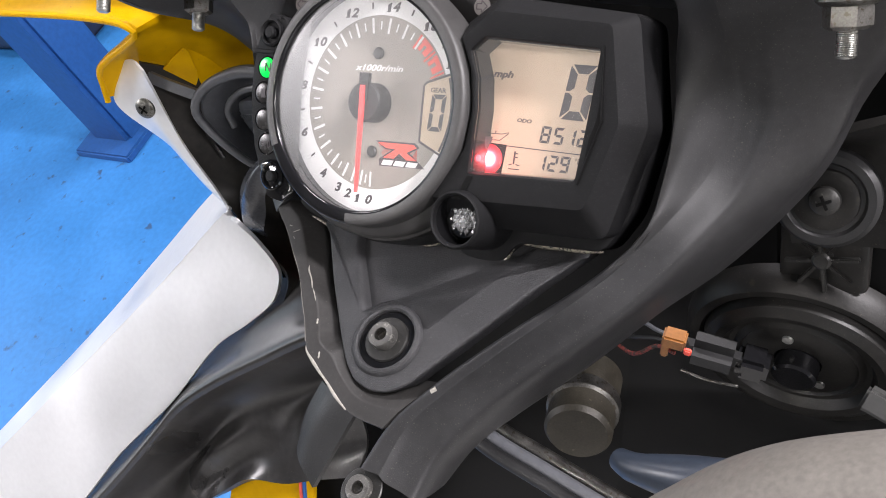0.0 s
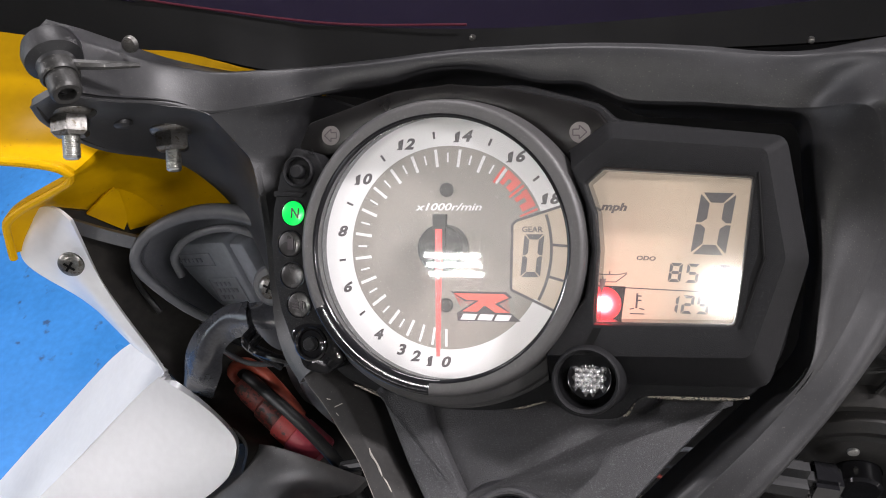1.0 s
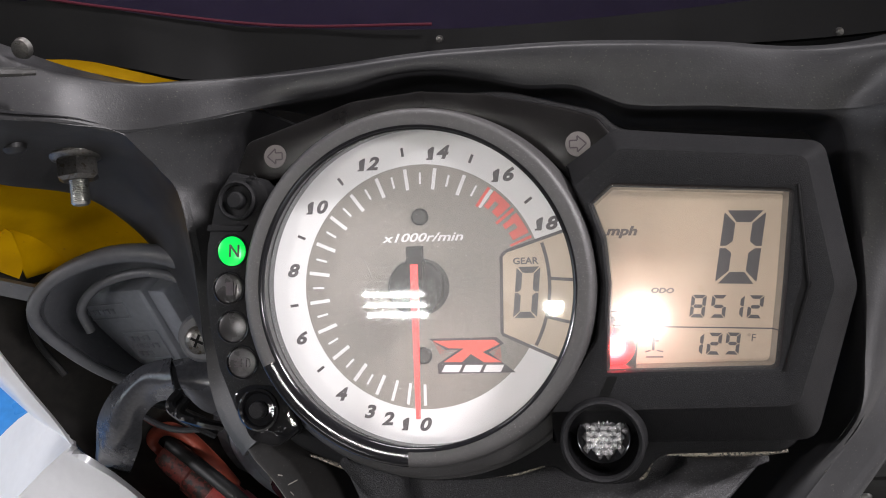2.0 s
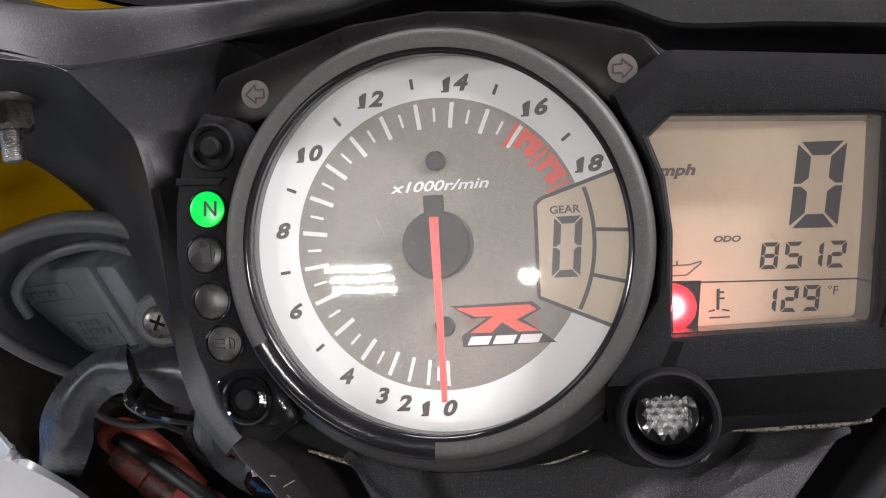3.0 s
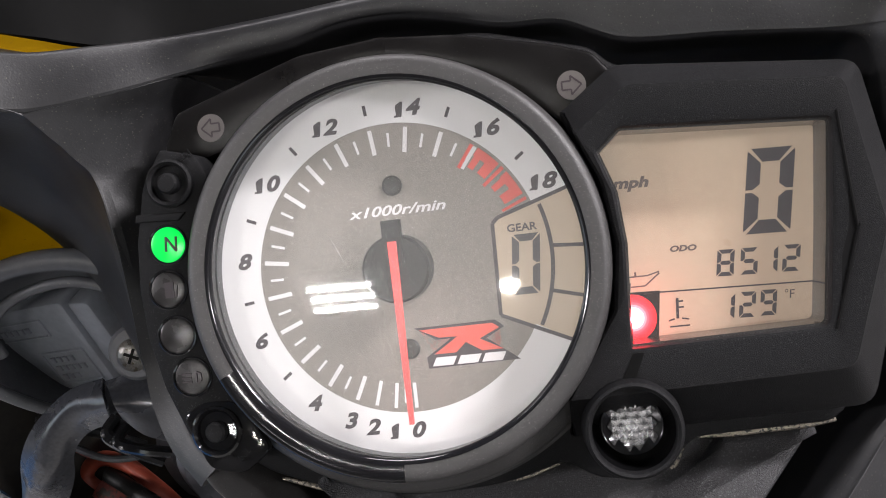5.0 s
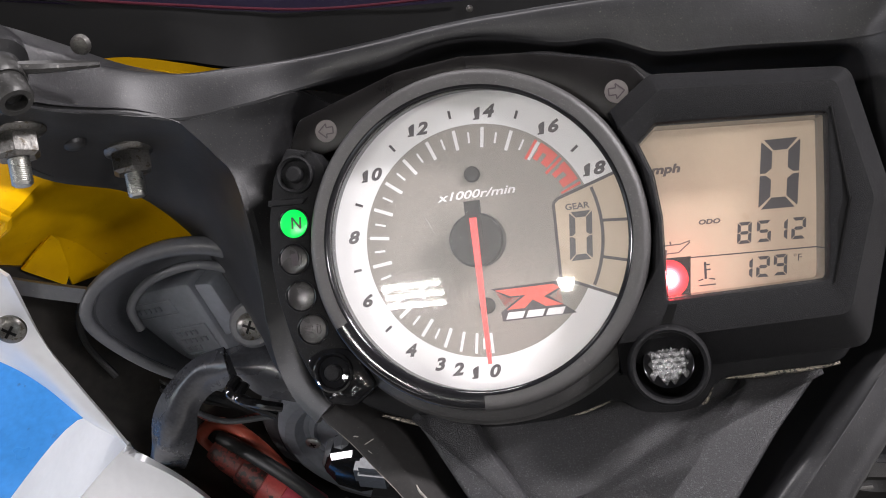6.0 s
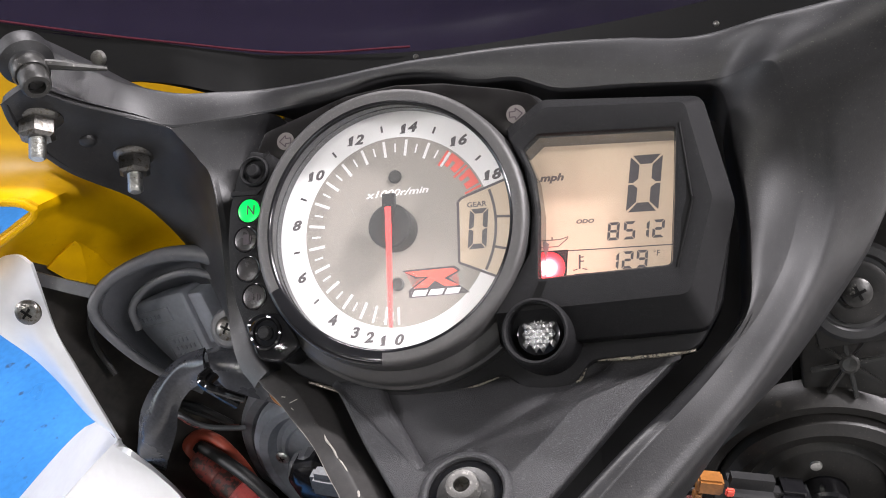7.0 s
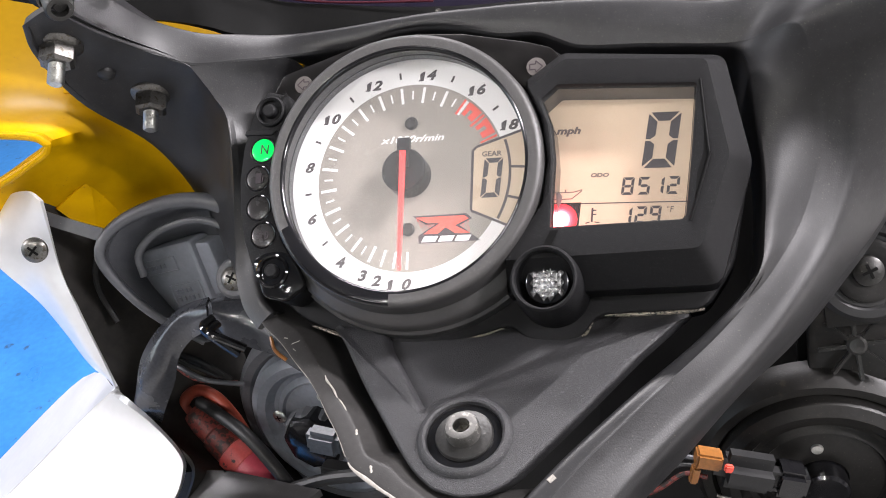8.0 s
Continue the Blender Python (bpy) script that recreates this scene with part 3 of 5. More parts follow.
def numeral(text, cx, cy, high=3.05, lean=0.3):
    """Wide slanted figures with feet and flags, as printed on the dial."""
    pieces = []
    widths = [2.0 if c == "1" else 3.0 for c in text]
    x = cx - sum(widths) / 2 - 0.1
    for c, w in zip(text, widths):
        mid = x + w / 2
        if c == "1":
            y0, y1 = cy - high / 2, cy + high / 2
            poly = [(mid - 0.75, y0), (mid + 0.8, y0), (mid + 0.8, y0 + 0.35), (mid + 0.42, y0 + 0.45), (mid + 0.42, y1), (mid - 0.1, y1), (mid - 0.95, y1 - 0.6), (mid - 0.95, y1 - 0.95), (mid - 0.38, y1 - 0.8), (mid - 0.38, y0 + 0.45), (mid - 0.75, y0 + 0.35)]
            poly = [(px + lean * (py - cy), py) for px, py in poly]
            pieces.append(stack([(poly, 0.03), (poly, 0.11)]))
        else:
            pieces.append(lettering(c, high / 0.72, (mid, cy, 0.05), 0, lean, 0.06, 0.17, 1.22))
        x += w
    return join(*pieces)


for n, (x, y) in NUMERALS.items():
    part("numeral", numeral(str(n), x, y), INK, tach, smooth=0)
for n in (5, 7, 9, 11, 13, 15, 17):
    a = rev_angle(n)
    part("mark", bar(polar(31.6, a), polar(33.7, a), 0.65, 0.1), INK, tach, smooth=0)
for k in range(8, 33):
    n = k / 2
    a = rev_angle(n) if n >= 4 else 0
    whole = k % 2 == 0
    part("tick", bar(polar(23.4 if whole else 24.6, a), polar(28.5 if whole else 27.4, a), 0.85 if whole else 0.5, 0.09), TICK, tach, smooth=0)
for a, w in ((-90, 0.7), (-94.4, 0.5), (-98.6, 0.7), (-106.6, 0.7), (-115, 0.8), (-121.5, 0.5)):
    part("tick", bar(polar(23.4 if w > 0.6 else 24.6, a), polar(28.5 if w > 0.6 else 27.4, a), w, 0.09), TICK, tach, smooth=0)
for r0, r1, a0, a1 in ((23.2, 28.6, 52.6, 54.4), (23.4, 28.7, 37.4, 39.0), (23.4, 28.8, 22.2, 23.5)):
    part("red_stripe", arc_band(r0, r1, a0, a1, 0.09, 4), RED_INK, tach, smooth=0)
for a0, a1 in ((40.2, 50.8), (25.0, 36.0)):
    part("red_block", join(arc_band(26.9, 28.7, a0, a1, 0.09, 12), arc_band(24.3, 26.9, a1 - 3.6, a1 - 0.6, 0.09, 6), arc_band(24.5, 26.9, a0, a0 + 4.6, 0.09, 6)), RED_INK, tach, smooth=0)
part("lettering", lettering("x1000r/min", 2.9, (0.4, 11.7, 0.06), 0, 0.3, 0.05, 0.05, 1.45), TICK, tach, "pale unit lettering", smooth=0)
# the emblem: slanted red and grey shapes
part("emblem", stack([(p, z) for p, z in (([(2.2, -13.0), (17.0, -12.9), (18.4, -13.9), (14.2, -15.8), (18.8, -18.2), (14.5, -18.2), (11.4, -16.2), (9.2, -18.1), (4.8, -18.1), (9.8, -14.9), (6.0, -14.8)], 0.0), ([(2.2, -13.0), (17.0, -12.9), (18.4, -13.9), (14.2, -15.8), (18.8, -18.2), (14.5, -18.2), (11.4, -16.2), (9.2, -18.1), (4.8, -18.1), (9.8, -14.9), (6.0, -14.8)], 0.14))]), RED_INK, tach, "red slanted emblem", smooth=0)
part("emblem_shadow", stack([([(1.2, -12.5), (17.6, -12.3), (19.4, -13.8), (15.6, -15.8), (22.0, -20.6), (3.4, -20.9), (3.2, -18.6), (8.4, -15.2), (5.4, -15.2)], z) for z in (0.0, 0.05)]), INK, tach, smooth=0)
for k in range(3):
    x = 4.2 + 5.0 * k
    part("emblem_bar", stack([([(x, -20.5), (x + 4.2, -20.5), (x + 5.1, -18.8), (x + 0.9, -18.8)], z) for z in (0.05, 0.13)]), TICK, tach, smooth=0)
for y in (16.7, -16.5):
    part("dial_screw", join(lathe([(2.05, 0), (2.05, 0.5), (1.6, 1.0), (0.9, 1.1), (0, 1.1)], (0, y, 0), n=20), box((0, y, 1.12), (1.8, 0.4, 0.1), None, 0.03), box((0, y, 1.12), (0.4, 1.8, 0.1), None, 0.03)), BLACK_STEEL, tach, "small dark cross-head screw")

# gear window in the dial
GEAR = [(19.0, -11.6), (32.9, -17.9)] + circle(38.6, 24, 0, 0, -28.4, 19.6) + [(20.4, 7.9), (19.3, 6.8)]
gear = part("gear_display", stack([(GEAR, -0.6), (GEAR, 0.02)]), LCD, tach, "beige gear window", smooth=0)
for p, q in (((19.0, -11.6), (19.3, 6.8)), ((19.3, 6.8), (20.5, 7.9)), ((20.5, 7.9), (36.2, 12.9)), ((19.0, -11.6), (33.4, -18.1)), (polar(30.6, 2.3), polar(38, 1.0)), (polar(30.6, -14.5), polar(38, -14.5))):
    part("frame_line", bar(p, q, 0.75, 0.1), INK, gear, smooth=0)
part("frame_line", arc_band(30.1, 30.9, -28, 18.4, 0.1, 30), INK, gear, smooth=0)
part("lettering", lettering("GEAR", 2.15, (25.0, 5.4, 0.06), 0, 0.0, 0.04, 0.05, 1.1), INK, gear, smooth=0)

SEGMENTS = {0: "abcdef", 1: "bc", 2: "abged", 5: "afgcd", 8: "abcdefg", 9: "abcdfg"}


def digit(n, cx, cy, w, h, z, lean, weight, turn=0.0):
    """A seven-segment figure with gaps at its corners."""
    s, g = weight, weight * 0.1
    x, y, m = w / 2, h / 2, 0.0
    c = s * 0.14
    shapes = {
        "a": [(-x + g + c, y), (x - g - c, y), (x - s - g, y - s), (-x + s + g, y - s)],
        "d": [(-x + g + c, -y), (-x + s + g, -y + s), (x - s - g, -y + s), (x - g - c, -y)],
        "b": [(x - c * 0.3, y - g - c * 0.6), (x, y - g - c * 1.3), (x, m + g), (x - s * 0.5, m + g), (x - s, m + s * 0.5), (x - s, y - s - g)],
        "c": [(x, m - g), (x, -y + g + c * 1.3), (x - c * 0.3, -y + g + c * 0.6), (x - s, -y + s + g), (x - s, m - s * 0.5), (x - s * 0.5, m - g)],
        "f": [(-x, y - g - c * 1.3), (-x + c * 0.3, y - g - c * 0.6), (-x + s, y - s - g), (-x + s, m + s * 0.5), (-x + s * 0.5, m + g), (-x, m + g)],
        "e": [(-x, m - g), (-x + s * 0.5, m - g), (-x + s, m - s * 0.5), (-x + s, -y + s + g), (-x + c * 0.3, -y + g + c * 0.6), (-x, -y + g + c * 1.3)],
        "g": [(-x + s * 0.7, 0), (-x + s * 1.2, s * 0.5), (x - s * 1.2, s * 0.5), (x - s * 0.7, 0), (x - s * 1.2, -s * 0.5), (-x + s * 1.2, -s * 0.5)],
    }
    out = []
    c, sn = math.cos(radians(turn)), math.sin(radians(turn))
    for k in SEGMENTS[n]:
        poly = [(px + lean * py, py) for px, py in shapes[k]]
        poly = [(cx + c * px - sn * py, cy + sn * px + c * py) for px, py in poly]
        out.append(stack([(poly, z - 0.05), (poly, z)]))
    return join(*out)


part("digit", digit(0, 25.1, -1.9, 5.6, 12.0, 0.12, 0.10, 1.45), SEG, gear, smooth=0)

# needle and hub
needle = part("needle", stack([([(-0.45, -30.3), (0.45, -30.3), (0.85, 5.4), (-0.85, 5.4)], z) for z in (7.2, 8.2)]), NEEDLE, tach, "red pointer at rest at zero")
part("hub", lathe([(6.7, 0.1), (6.7, 6.4), (6.2, 7.1), (0, 7.1)], n=48), HUB, needle, "black pointer boss")
part("counterweight", stack([([(-1.9, 0.4), (1.9, 0.4), (1.9, 9.6), (-1.9, 9.6)], z) for z in (5.8, 7.5)]), HUB, needle)
lens = part("lens", lathe([(0, 9.9), (10, 9.83), (20, 9.6), (30, 9.2), (37.5, 8.8), (37.5, 8.72), (30, 9.12), (20, 9.52), (10, 9.75), (0, 9.82)], n=96), LENS, tach, "clear domed lens with fine scratches")
lens.visible_shadow = False
# A short thin pale streak just under the lens top.
part("hairline", tube([(-12.0, 8.0, 9.62), (-10.7, 5.2, 9.66), (-9.4, 2.3, 9.66)], [0.05, 0.22, 0.06], 10, 6, 0.3), BARE, lens, "short pale streak in the lens")

# display housing
STEPS = 4
CO = [(30, -37), (88, -35.5), (97.5, -2), (91.5, 30), (46, 35), (35, 27), (39, 13), (41, 0), (39, -13)]
CF = [(31, -28.5), (83.2, -27), (91.4, -1.6), (86.5, 26.2), (47.5, 29.8), (37.4, 21.8), (41.5, 12.5), (43.2, 0), (41.5, -12.5)]
CW = [(43.5, -19.6), (79.4, -18.9), (81.7, 0.2), (83.6, 19.2), (45.5, 21.9), (41, 17.9), (43.7, 10), (44.5, 0), (43.9, -10)]
RO, RF, RW = [0.3, 3.5, 2, 3, 2, 0.3, 0.3, 0.3, 0.3], [0.3, 2.5, 1.5, 2, 1.5, 0.3, 0.3, 0.3, 0.3], [0.4, 1.6, 0.6, 1.2, 0.6, 0.4, 0.3, 0.3, 0.3]
co, cf, cw = rounded(CO, RO, STEPS), rounded(CF, RF, STEPS), rounded(CW, RW, STEPS)
housing = part("display_housing", stack([(co, -12), (co, 0.6), (inset(co, 0.8), 1.6), (inset(cf, -0.5), 7.3), (cf, 7.9), (inset(cw, -0.8), 8.1), (inset(cw, -0.25), 7.9), (cw, 7.2), (inset(cw, 0.3), -2.6)], False, False), CASE, cluster, "angular charcoal plastic housing of the digital display", smooth=25)
# The slot is a flush dark prism, its colour standing in for shade.
part("slot", stack([([(40.6, -26.4), (43.0, -26.4), (45.6, -20.6), (43.4, -20.6)], z) for z in (7.4, 8.14)]), DARK, housing)
part("recess", stack([([(84.2, 19.6), (86.0, -1.0), (80.4, -19.2), (82.3, 0.2)], z) for z in (7.5, 8.05)]), DARK, housing, "dark wedge beside the window", smooth=0)
part("recess_line", tube([(84.6, 20.2, 8.1), (86.0, 0, 8.1), (86.3, -1.2, 8.1), (85.9, -2.4, 8.1), (80.6, -19.6, 8.1)], 0.35, 60, 8), DARK, housing)
part("window_wall", stack([(inset(cw, 0.4), 5.9), (inset(cw, 0.42), 2), (inset(cw, 0.45), -2.45)], False, False), GLOSS, housing, "shiny inner wall of the window", smooth=25)
lcd = part("lcd_screen", stack([(inset(cw, -0.6), -3.4), (inset(cw, -0.6), -2.5)]), LCD, housing, "beige backlit liquid-crystal display", smooth=0)
ZL = -2.42
part("digit", digit(0, 73.6, 7.2, 9.0, 16.6, ZL, 0.13, 2.65, -2), SEG, lcd, smooth=0)
for n, x in ((8, 63.9), (5, 68.4), (1, 72.2), (2, 76.4)):
    part("digit", digit(n, x, -6.0 - 0.03 * (x - 63.9), 3.3, 5.2, ZL, 0.12, 0.8, -2), SEG, lcd, smooth=0)
for n, x in ((1, 63.2), (2, 67.2), (9, 71.2)):
    part("digit", digit(n, x, -14.6, 3.1, 5.0, ZL, 0.12, 0.78, -2), SEG, lcd, smooth=0)
part("lettering", lettering("°F", 2.4, (75.2, -13.4, ZL), -2, 0.1, 0.03, 0.0), SEG, lcd, smooth=0)
part("lettering", lettering("mph", 2.9, (47.2, 11.7, ZL), -2, 0.25, 0.03, 0.12, 1.35), FAINT, lcd, smooth=0)
part("lettering", lettering("ODO", 1.6, (56.0, -2.3, ZL), -2, 0.2, 0.03, 0.07, 1.35), FAINT, lcd, smooth=0)
part("divider", bar((42.5, -10.2), (80.6, -11.3), 0.3, ZL), SEG, lcd, smooth=0)
part("indicator_field", stack([([(42.6, -19.2), (49.6, -19.2), (50.7, -10.1), (43.4, -9.9)], z) for z in (-2.5, -2.38)]), DARK, lcd, "dark field behind the red lamp", smooth=0)
# oil can and thermometer signs
part("oil_sign", join(bar((44.6, -8.9), (48.0, -8.9), 0.3, ZL), bar((44.6, -8.9), (44.4, -6.9), 0.3, ZL), bar((44.4, -6.9), (48.6, -6.9), 0.3, ZL), bar((48.0, -8.9), (51.0, -6.6), 0.3, ZL), bar((48.6, -6.9), (51.0, -6.3), 0.3, ZL), bar((46.3, -6.9), (46.3, -6.0), 0.4, ZL), bar((43.2, -7.4), (44.4, -6.8), 0.35, ZL)), FAINT, lcd, smooth=0)
part("coolant_sign", join(bar((53.6, -16.0), (53.9, -11.9), 0.55, ZL), bar((53.8, -12.6), (55.0, -12.6), 0.35, ZL), bar((53.8, -13.8), (55.0, -13.8), 0.35, ZL), bar((51.8, -16.3), (53.0, -16.0), 0.3, ZL), bar((54.4, -16.0), (55.8, -16.3), 0.3, ZL), bar((51.9, -17.5), (55.8, -17.5), 0.3, ZL)), SEG, lcd, smooth=0)
led = part("red_lamp", lathe([(0, 1.2), (0.9, 1.0), (1.5, 0.5), (1.7, 0), (1.7, -0.8)], (44.9, -15.0, -2.0), n=24), LED, lcd, "glowing red warning lamp")
# Rings of falling emission stand in for the lamp's bloom.
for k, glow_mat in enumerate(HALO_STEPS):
    part("lamp_glow_ring", lathe([(1.65 + 0.5 * k, 0.5 - 0.06 * k), (2.16 + 0.5 * k, 0.44 - 0.06 * k), (2.16 + 0.5 * k, -0.3)], (44.9, -15.0, -2.2), n=36), glow_mat, led, "red ring of painted glow round the lamp")
pane = part("display_lens", stack([(inset(cw, 0.05), 6.55), (inset(cw, 0.05), 6.7)]), LENS_FLAT, housing, "clear flat display window", smooth=0)
pane.visible_shadow = False
glow = bpy.data.lights.new("red_lamp_light", "POINT")
glow.energy, glow.color, glow.shadow_soft_size = 0.0032, (1.0, 0.03, 0.04), 0.0012
new("red_lamp_light", glow).matrix_world = DASH @ pose(0.0449, -0.015, 0.0015)

# turn-signal panels above the dial
for s, poly in ((-1, [(-48, 29.5), (-44.5, 37.3), (-17, 45.9), (2, 47.5), (2, 43), (-20, 37), (-31, 29), (-39, 27)]), (1, [(36.8, 23.5), (46.5, 33.5), (42.5, 38.6), (35, 41.2), (15, 45.9), (-2, 47.5), (-2, 43), (20, 37), (31, 29)])):
    lampshade = part("turn_signal_panel", slab(rounded(poly, 1.5), -9, -1.65 - 0.05 * s, 0.8), COVER, cluster, "smoked black turn-signal panel")
    cx, cy = (-37.0, 33.3) if s < 0 else (37.9, 32.4)
    part("signal_disc", lathe([(0, -1.35), (2.9, -1.35), (2.95, -2.5)], (cx, cy, 0), n=32), material("unlit_signal_grey", (0.10, 0.09, 0.085), 0.4), lampshade, "unlit grey disc", smooth=20)
    arrow = [(-2.0, 0), (0.1, 1.9), (0.1, 0.85), (1.9, 0.85), (1.9, -0.85), (0.1, -0.85), (0.1, -1.9)]
    pts = [(cx - s * x, cy + y) for x, y in arrow]
    part("arrow", join(*[bar(pts[i], pts[(i + 1) % 7], 0.35, -1.28) for i in range(7)]), INK, lampshade, smooth=0)

# tell-tale strip with two buttons
STRIP = [(-30.5, -34), (-36, -37.5), (-42.5, -36), (-47, -29), (-51, -19), (-53.2, -9), (-54, 1), (-53.4, 11), (-51, 22), (-46.5, 29.5), (-39, 27.5)] + [polar(42.9, a) for a in (148, 160, 172, 184, 196, 208, 219)]
strip = part("indicator_strip", slab(rounded(STRIP, 0.8, 2), -12, 4.4, 0.9), CASE, cluster, "charcoal strip of warning lamps and buttons")
for i, (x, y) in enumerate(((-46.6, 9.9), (-47.6, 0.8), (-46.8, -8.7), (-44.6, -17.4))):
    part("lamp_well", lathe([(4.15, 4.1), (4.2, 4.6), (4.0, 4.75), (3.75, 4.6), (3.7, 4.0)], (x, y, 0), n=40), WET if i == 3 else GLOSS, strip)
    part("lamp_lens", lathe([(0, 4.72), (3.1, 4.7), (3.5, 4.6), (3.7, 4.3), (3.72, 4.0)], (x, y, 0), n=40), GREEN if i == 0 else SMOKE, strip, "glowing green neutral lamp" if i == 0 else "unlit smoked warning lamp")
part("lettering", lettering("N", 4.4, (-45.8, 9.8, 4.9), -4, 0.0, 0.12, 0.02, 0.9), INK, strip, smooth=0)
part("fuel_sign", join(bar((-47.2, -0.9), (-47.2, 2.3), 1.9, 5.0, 0.2), bar((-45.9, -0.8), (-45.6, 1.6), 0.35, 5.0, 0.2)), INK, strip, smooth=0)
part("headlamp_sign", join(bar((-43.6, -18.8), (-43.6, -16.2), 0.4, 5.0, 0.2), bar((-43.6, -16.3), (-42.6, -16.8), 0.3, 5.0, 0.2), bar((-42.6, -16.8), (-42.6, -18.2), 0.3, 5.0, 0.2), bar((-42.6, -18.2), (-43.6, -18.7), 0.3, 5.0, 0.2), bar((-46.6, -16.7), (-44.6, -16.7), 0.3, 5.0, 0.2), bar((-46.6, -17.5), (-44.6, -17.5), 0.3, 5.0, 0.2), bar((-46.6, -18.3), (-44.6, -18.3), 0.3, 5.0, 0.2)), INK, strip, smooth=0)
part("strip_step", slab(rounded([(-52.9, 15.0), (-43.6, 14.6), (-42.0, 16.2), (-52.6, 16.6)], 0.3), 3.5, 5.0, 0.3), CASE, strip)
for x, y, r, name in ((-44.6, 22.2, 4.9, "adjust_button"), (-40.4, -28.8, 5.2, "select_button")):
    well = part(name, lathe([(r, 4.0), (r, 5.6), (r - 0.5, 6.0), (r - 1.1, 5.4), (r - 1.2, 3.9), (r - 1.25, 3.4)], (x, y, 0), n=32), WET if y < 0 else CASE, strip, "push button in a raised collar")
    part("plunger", lathe([(0, 6.9), (1.7, 6.8), (2.1, 6.3), (2.2, 4.0), (r - 1.2, 3.9)], (x, y, 0), n=32), CASE, well)
part("glossy_corner", slab(rounded([(-47.6, -25), (-43, -22.6), (-36.5, -22.8), (-33, -26.5), (-29.5, -33.5), (-35.8, -38), (-43, -36.5)], 2), 3, 4.9, 0.7), WET, strip, "shiny wet-looking corner")
part("lettering", lettering("ADJ", 2.0, (-41.3, 27.3, 4.42), 32, 0.0, 0.12, 0.0, 1.1), CASE, strip, smooth=0)
part("lettering", lettering("SEL", 2.0, (-35.2, -33.8, 4.92), 40, 0.0, 0.2, 0.0, 1.1), GLOSS, strip, smooth=0)

# shift light: a deep black collar with a faceted reflector
LX, LY = 42.0, -34.6
shift = part("shift_light", lathe([(10.6, -12), (10.4, -4), (9.9, 1), (9.3, 10.2), (9.0, 11.3), (8.5, 11.7), (8.0, 11.3), (7.75, 9.6), (7.6, 3.2), (6.2, 2.2), (0, 2.0)], (LX, LY, 0), n=64), CASE, cluster, "round collar holding a faceted reflector lamp")
part("collar_lining", lathe([(7.72, 9.6), (7.5, 3.4), (6.1, 2.45), (0, 2.3)], (LX, LY, 0), n=64), WET, shift)
facets = bmesh.new()
for i in range(-4, 5):
    for j in range(-4, 5):
        cx, cy = 1.9 * (i + 0.5 * (j % 2)), 1.3 * j
        if math.hypot(cx, cy) > 4.7:
            continue
        mid = facets.verts.new((LX + cx, LY + cy, 6.0 - 0.02 * (cx * cx + cy * cy)))
        rim = [facets.verts.new((LX + cx + r * math.cos(a), LY + cy + r * math.sin(a), 5.35 - 0.02 * (cx * cx + cy * cy))) for r, a in zip((0.93, 1.27, 0.93, 1.27), np.radians((0, 90, 180, 270)))]
        for k in range(4):
            facets.faces.new((mid, rim[k], rim[(k + 1) % 4]))
tagged(part("reflector", facets, FACET, shift, "sparkling chrome reflector cells", smooth=0), kind="stuff")
part("lamp_cover", lathe([(6.3, 2.4), (6.2, 4.6), (5.9, 5.0), (5.6, 4.8), (0, 4.6)], (LX, LY, 0), n=48), GLOSS, shift)


# ---- the cowl round the cluster ----
def bz(y):
    """Height of the sloping lower frame."""
    return -9 + 0.65 * (-43 - y)


cowl = thing("cowl_panel", (0, 52, -30), "satin black plastic dash surround, dusty and scuffed", "fairing panel")
OPEN_TOP = [(-46.5, 45.6), (-34, 47.8), (-21, 49.2), (-9, 52), (3, 52.3), (15, 50), (25, 47.4), (37, 46.5), (44, 43.4), (49, 41.2), (70, 39.4), (92, 37.2)]
OUT_TOP = [(-48, 55), (-36, 55.6), (-22, 56.4), (-9, 57.4), (3, 58), (15, 58), (26, 58), (38, 57.7), (47, 57.2), (55, 56.6), (71, 55), (95, 52.4)]
# stations of the surround, from the mirror stay over the bridge and down the lower arm
wing_rail_a = [(-46, 45.9, -6.6), (-58, 42.6, 0), (-74, 40.2, 6), (-83.5, 42, 14), (-90.6, 41.5, 30), (-93, 41.5, 38), (-95.5, 42, 47)]
wing_rail_b = [(-46.5, 47, -5.6), (-59, 44.6, 1), (-75, 43, 7.5), (-85, 45, 16), (-92, 45.5, 31), (-95, 46, 39), (-98, 47, 48)]
wing_rail_c = [(-49, 51, -6.4), (-61, 49.5, -2), (-75, 48.8, 4.5), (-86, 50, 16), (-93, 51, 31), (-96.5, 52, 39), (-100, 53, 48)]
wing_rail_d = [(-51, 55, -7.5), (-62, 54, -2.5), (-75, 53.2, 3.6), (-87, 54.8, 13), (-94, 56.5, 30), (-98, 58, 38), (-102, 59, 47)]
wing_rail_e = [(-51, 58, -22), (-62, 57, -20), (-75, 56, -14), (-87, 57.5, 2), (-94, 60, 22), (-99, 62, 32), (-103, 63, 42)]
WING = [wing_rail_a, wing_rail_b, wing_rail_c, wing_rail_d, wing_rail_e]
EDGE_R = [(97.5, 32.5, -10), (99.8, 20, -10), (101.4, 0, -9.6), (100.4, -18, -8), (97.6, -32, -5), (85, -46.5, -5), (62, -68, 8), (45, -85.4, 19.4), (35, -98, 26.6), (30, -112, 34)]
CREASE = [(111, 36, 4), (115, 24, -4), (117, 8, -14), (112, -12, -17), (102, -30, -9), (88.5, -46.5, -4.2), (65.5, -69.5, 9), (49, -87, 20), (40, -99, 26.4), (36, -113, 33)]
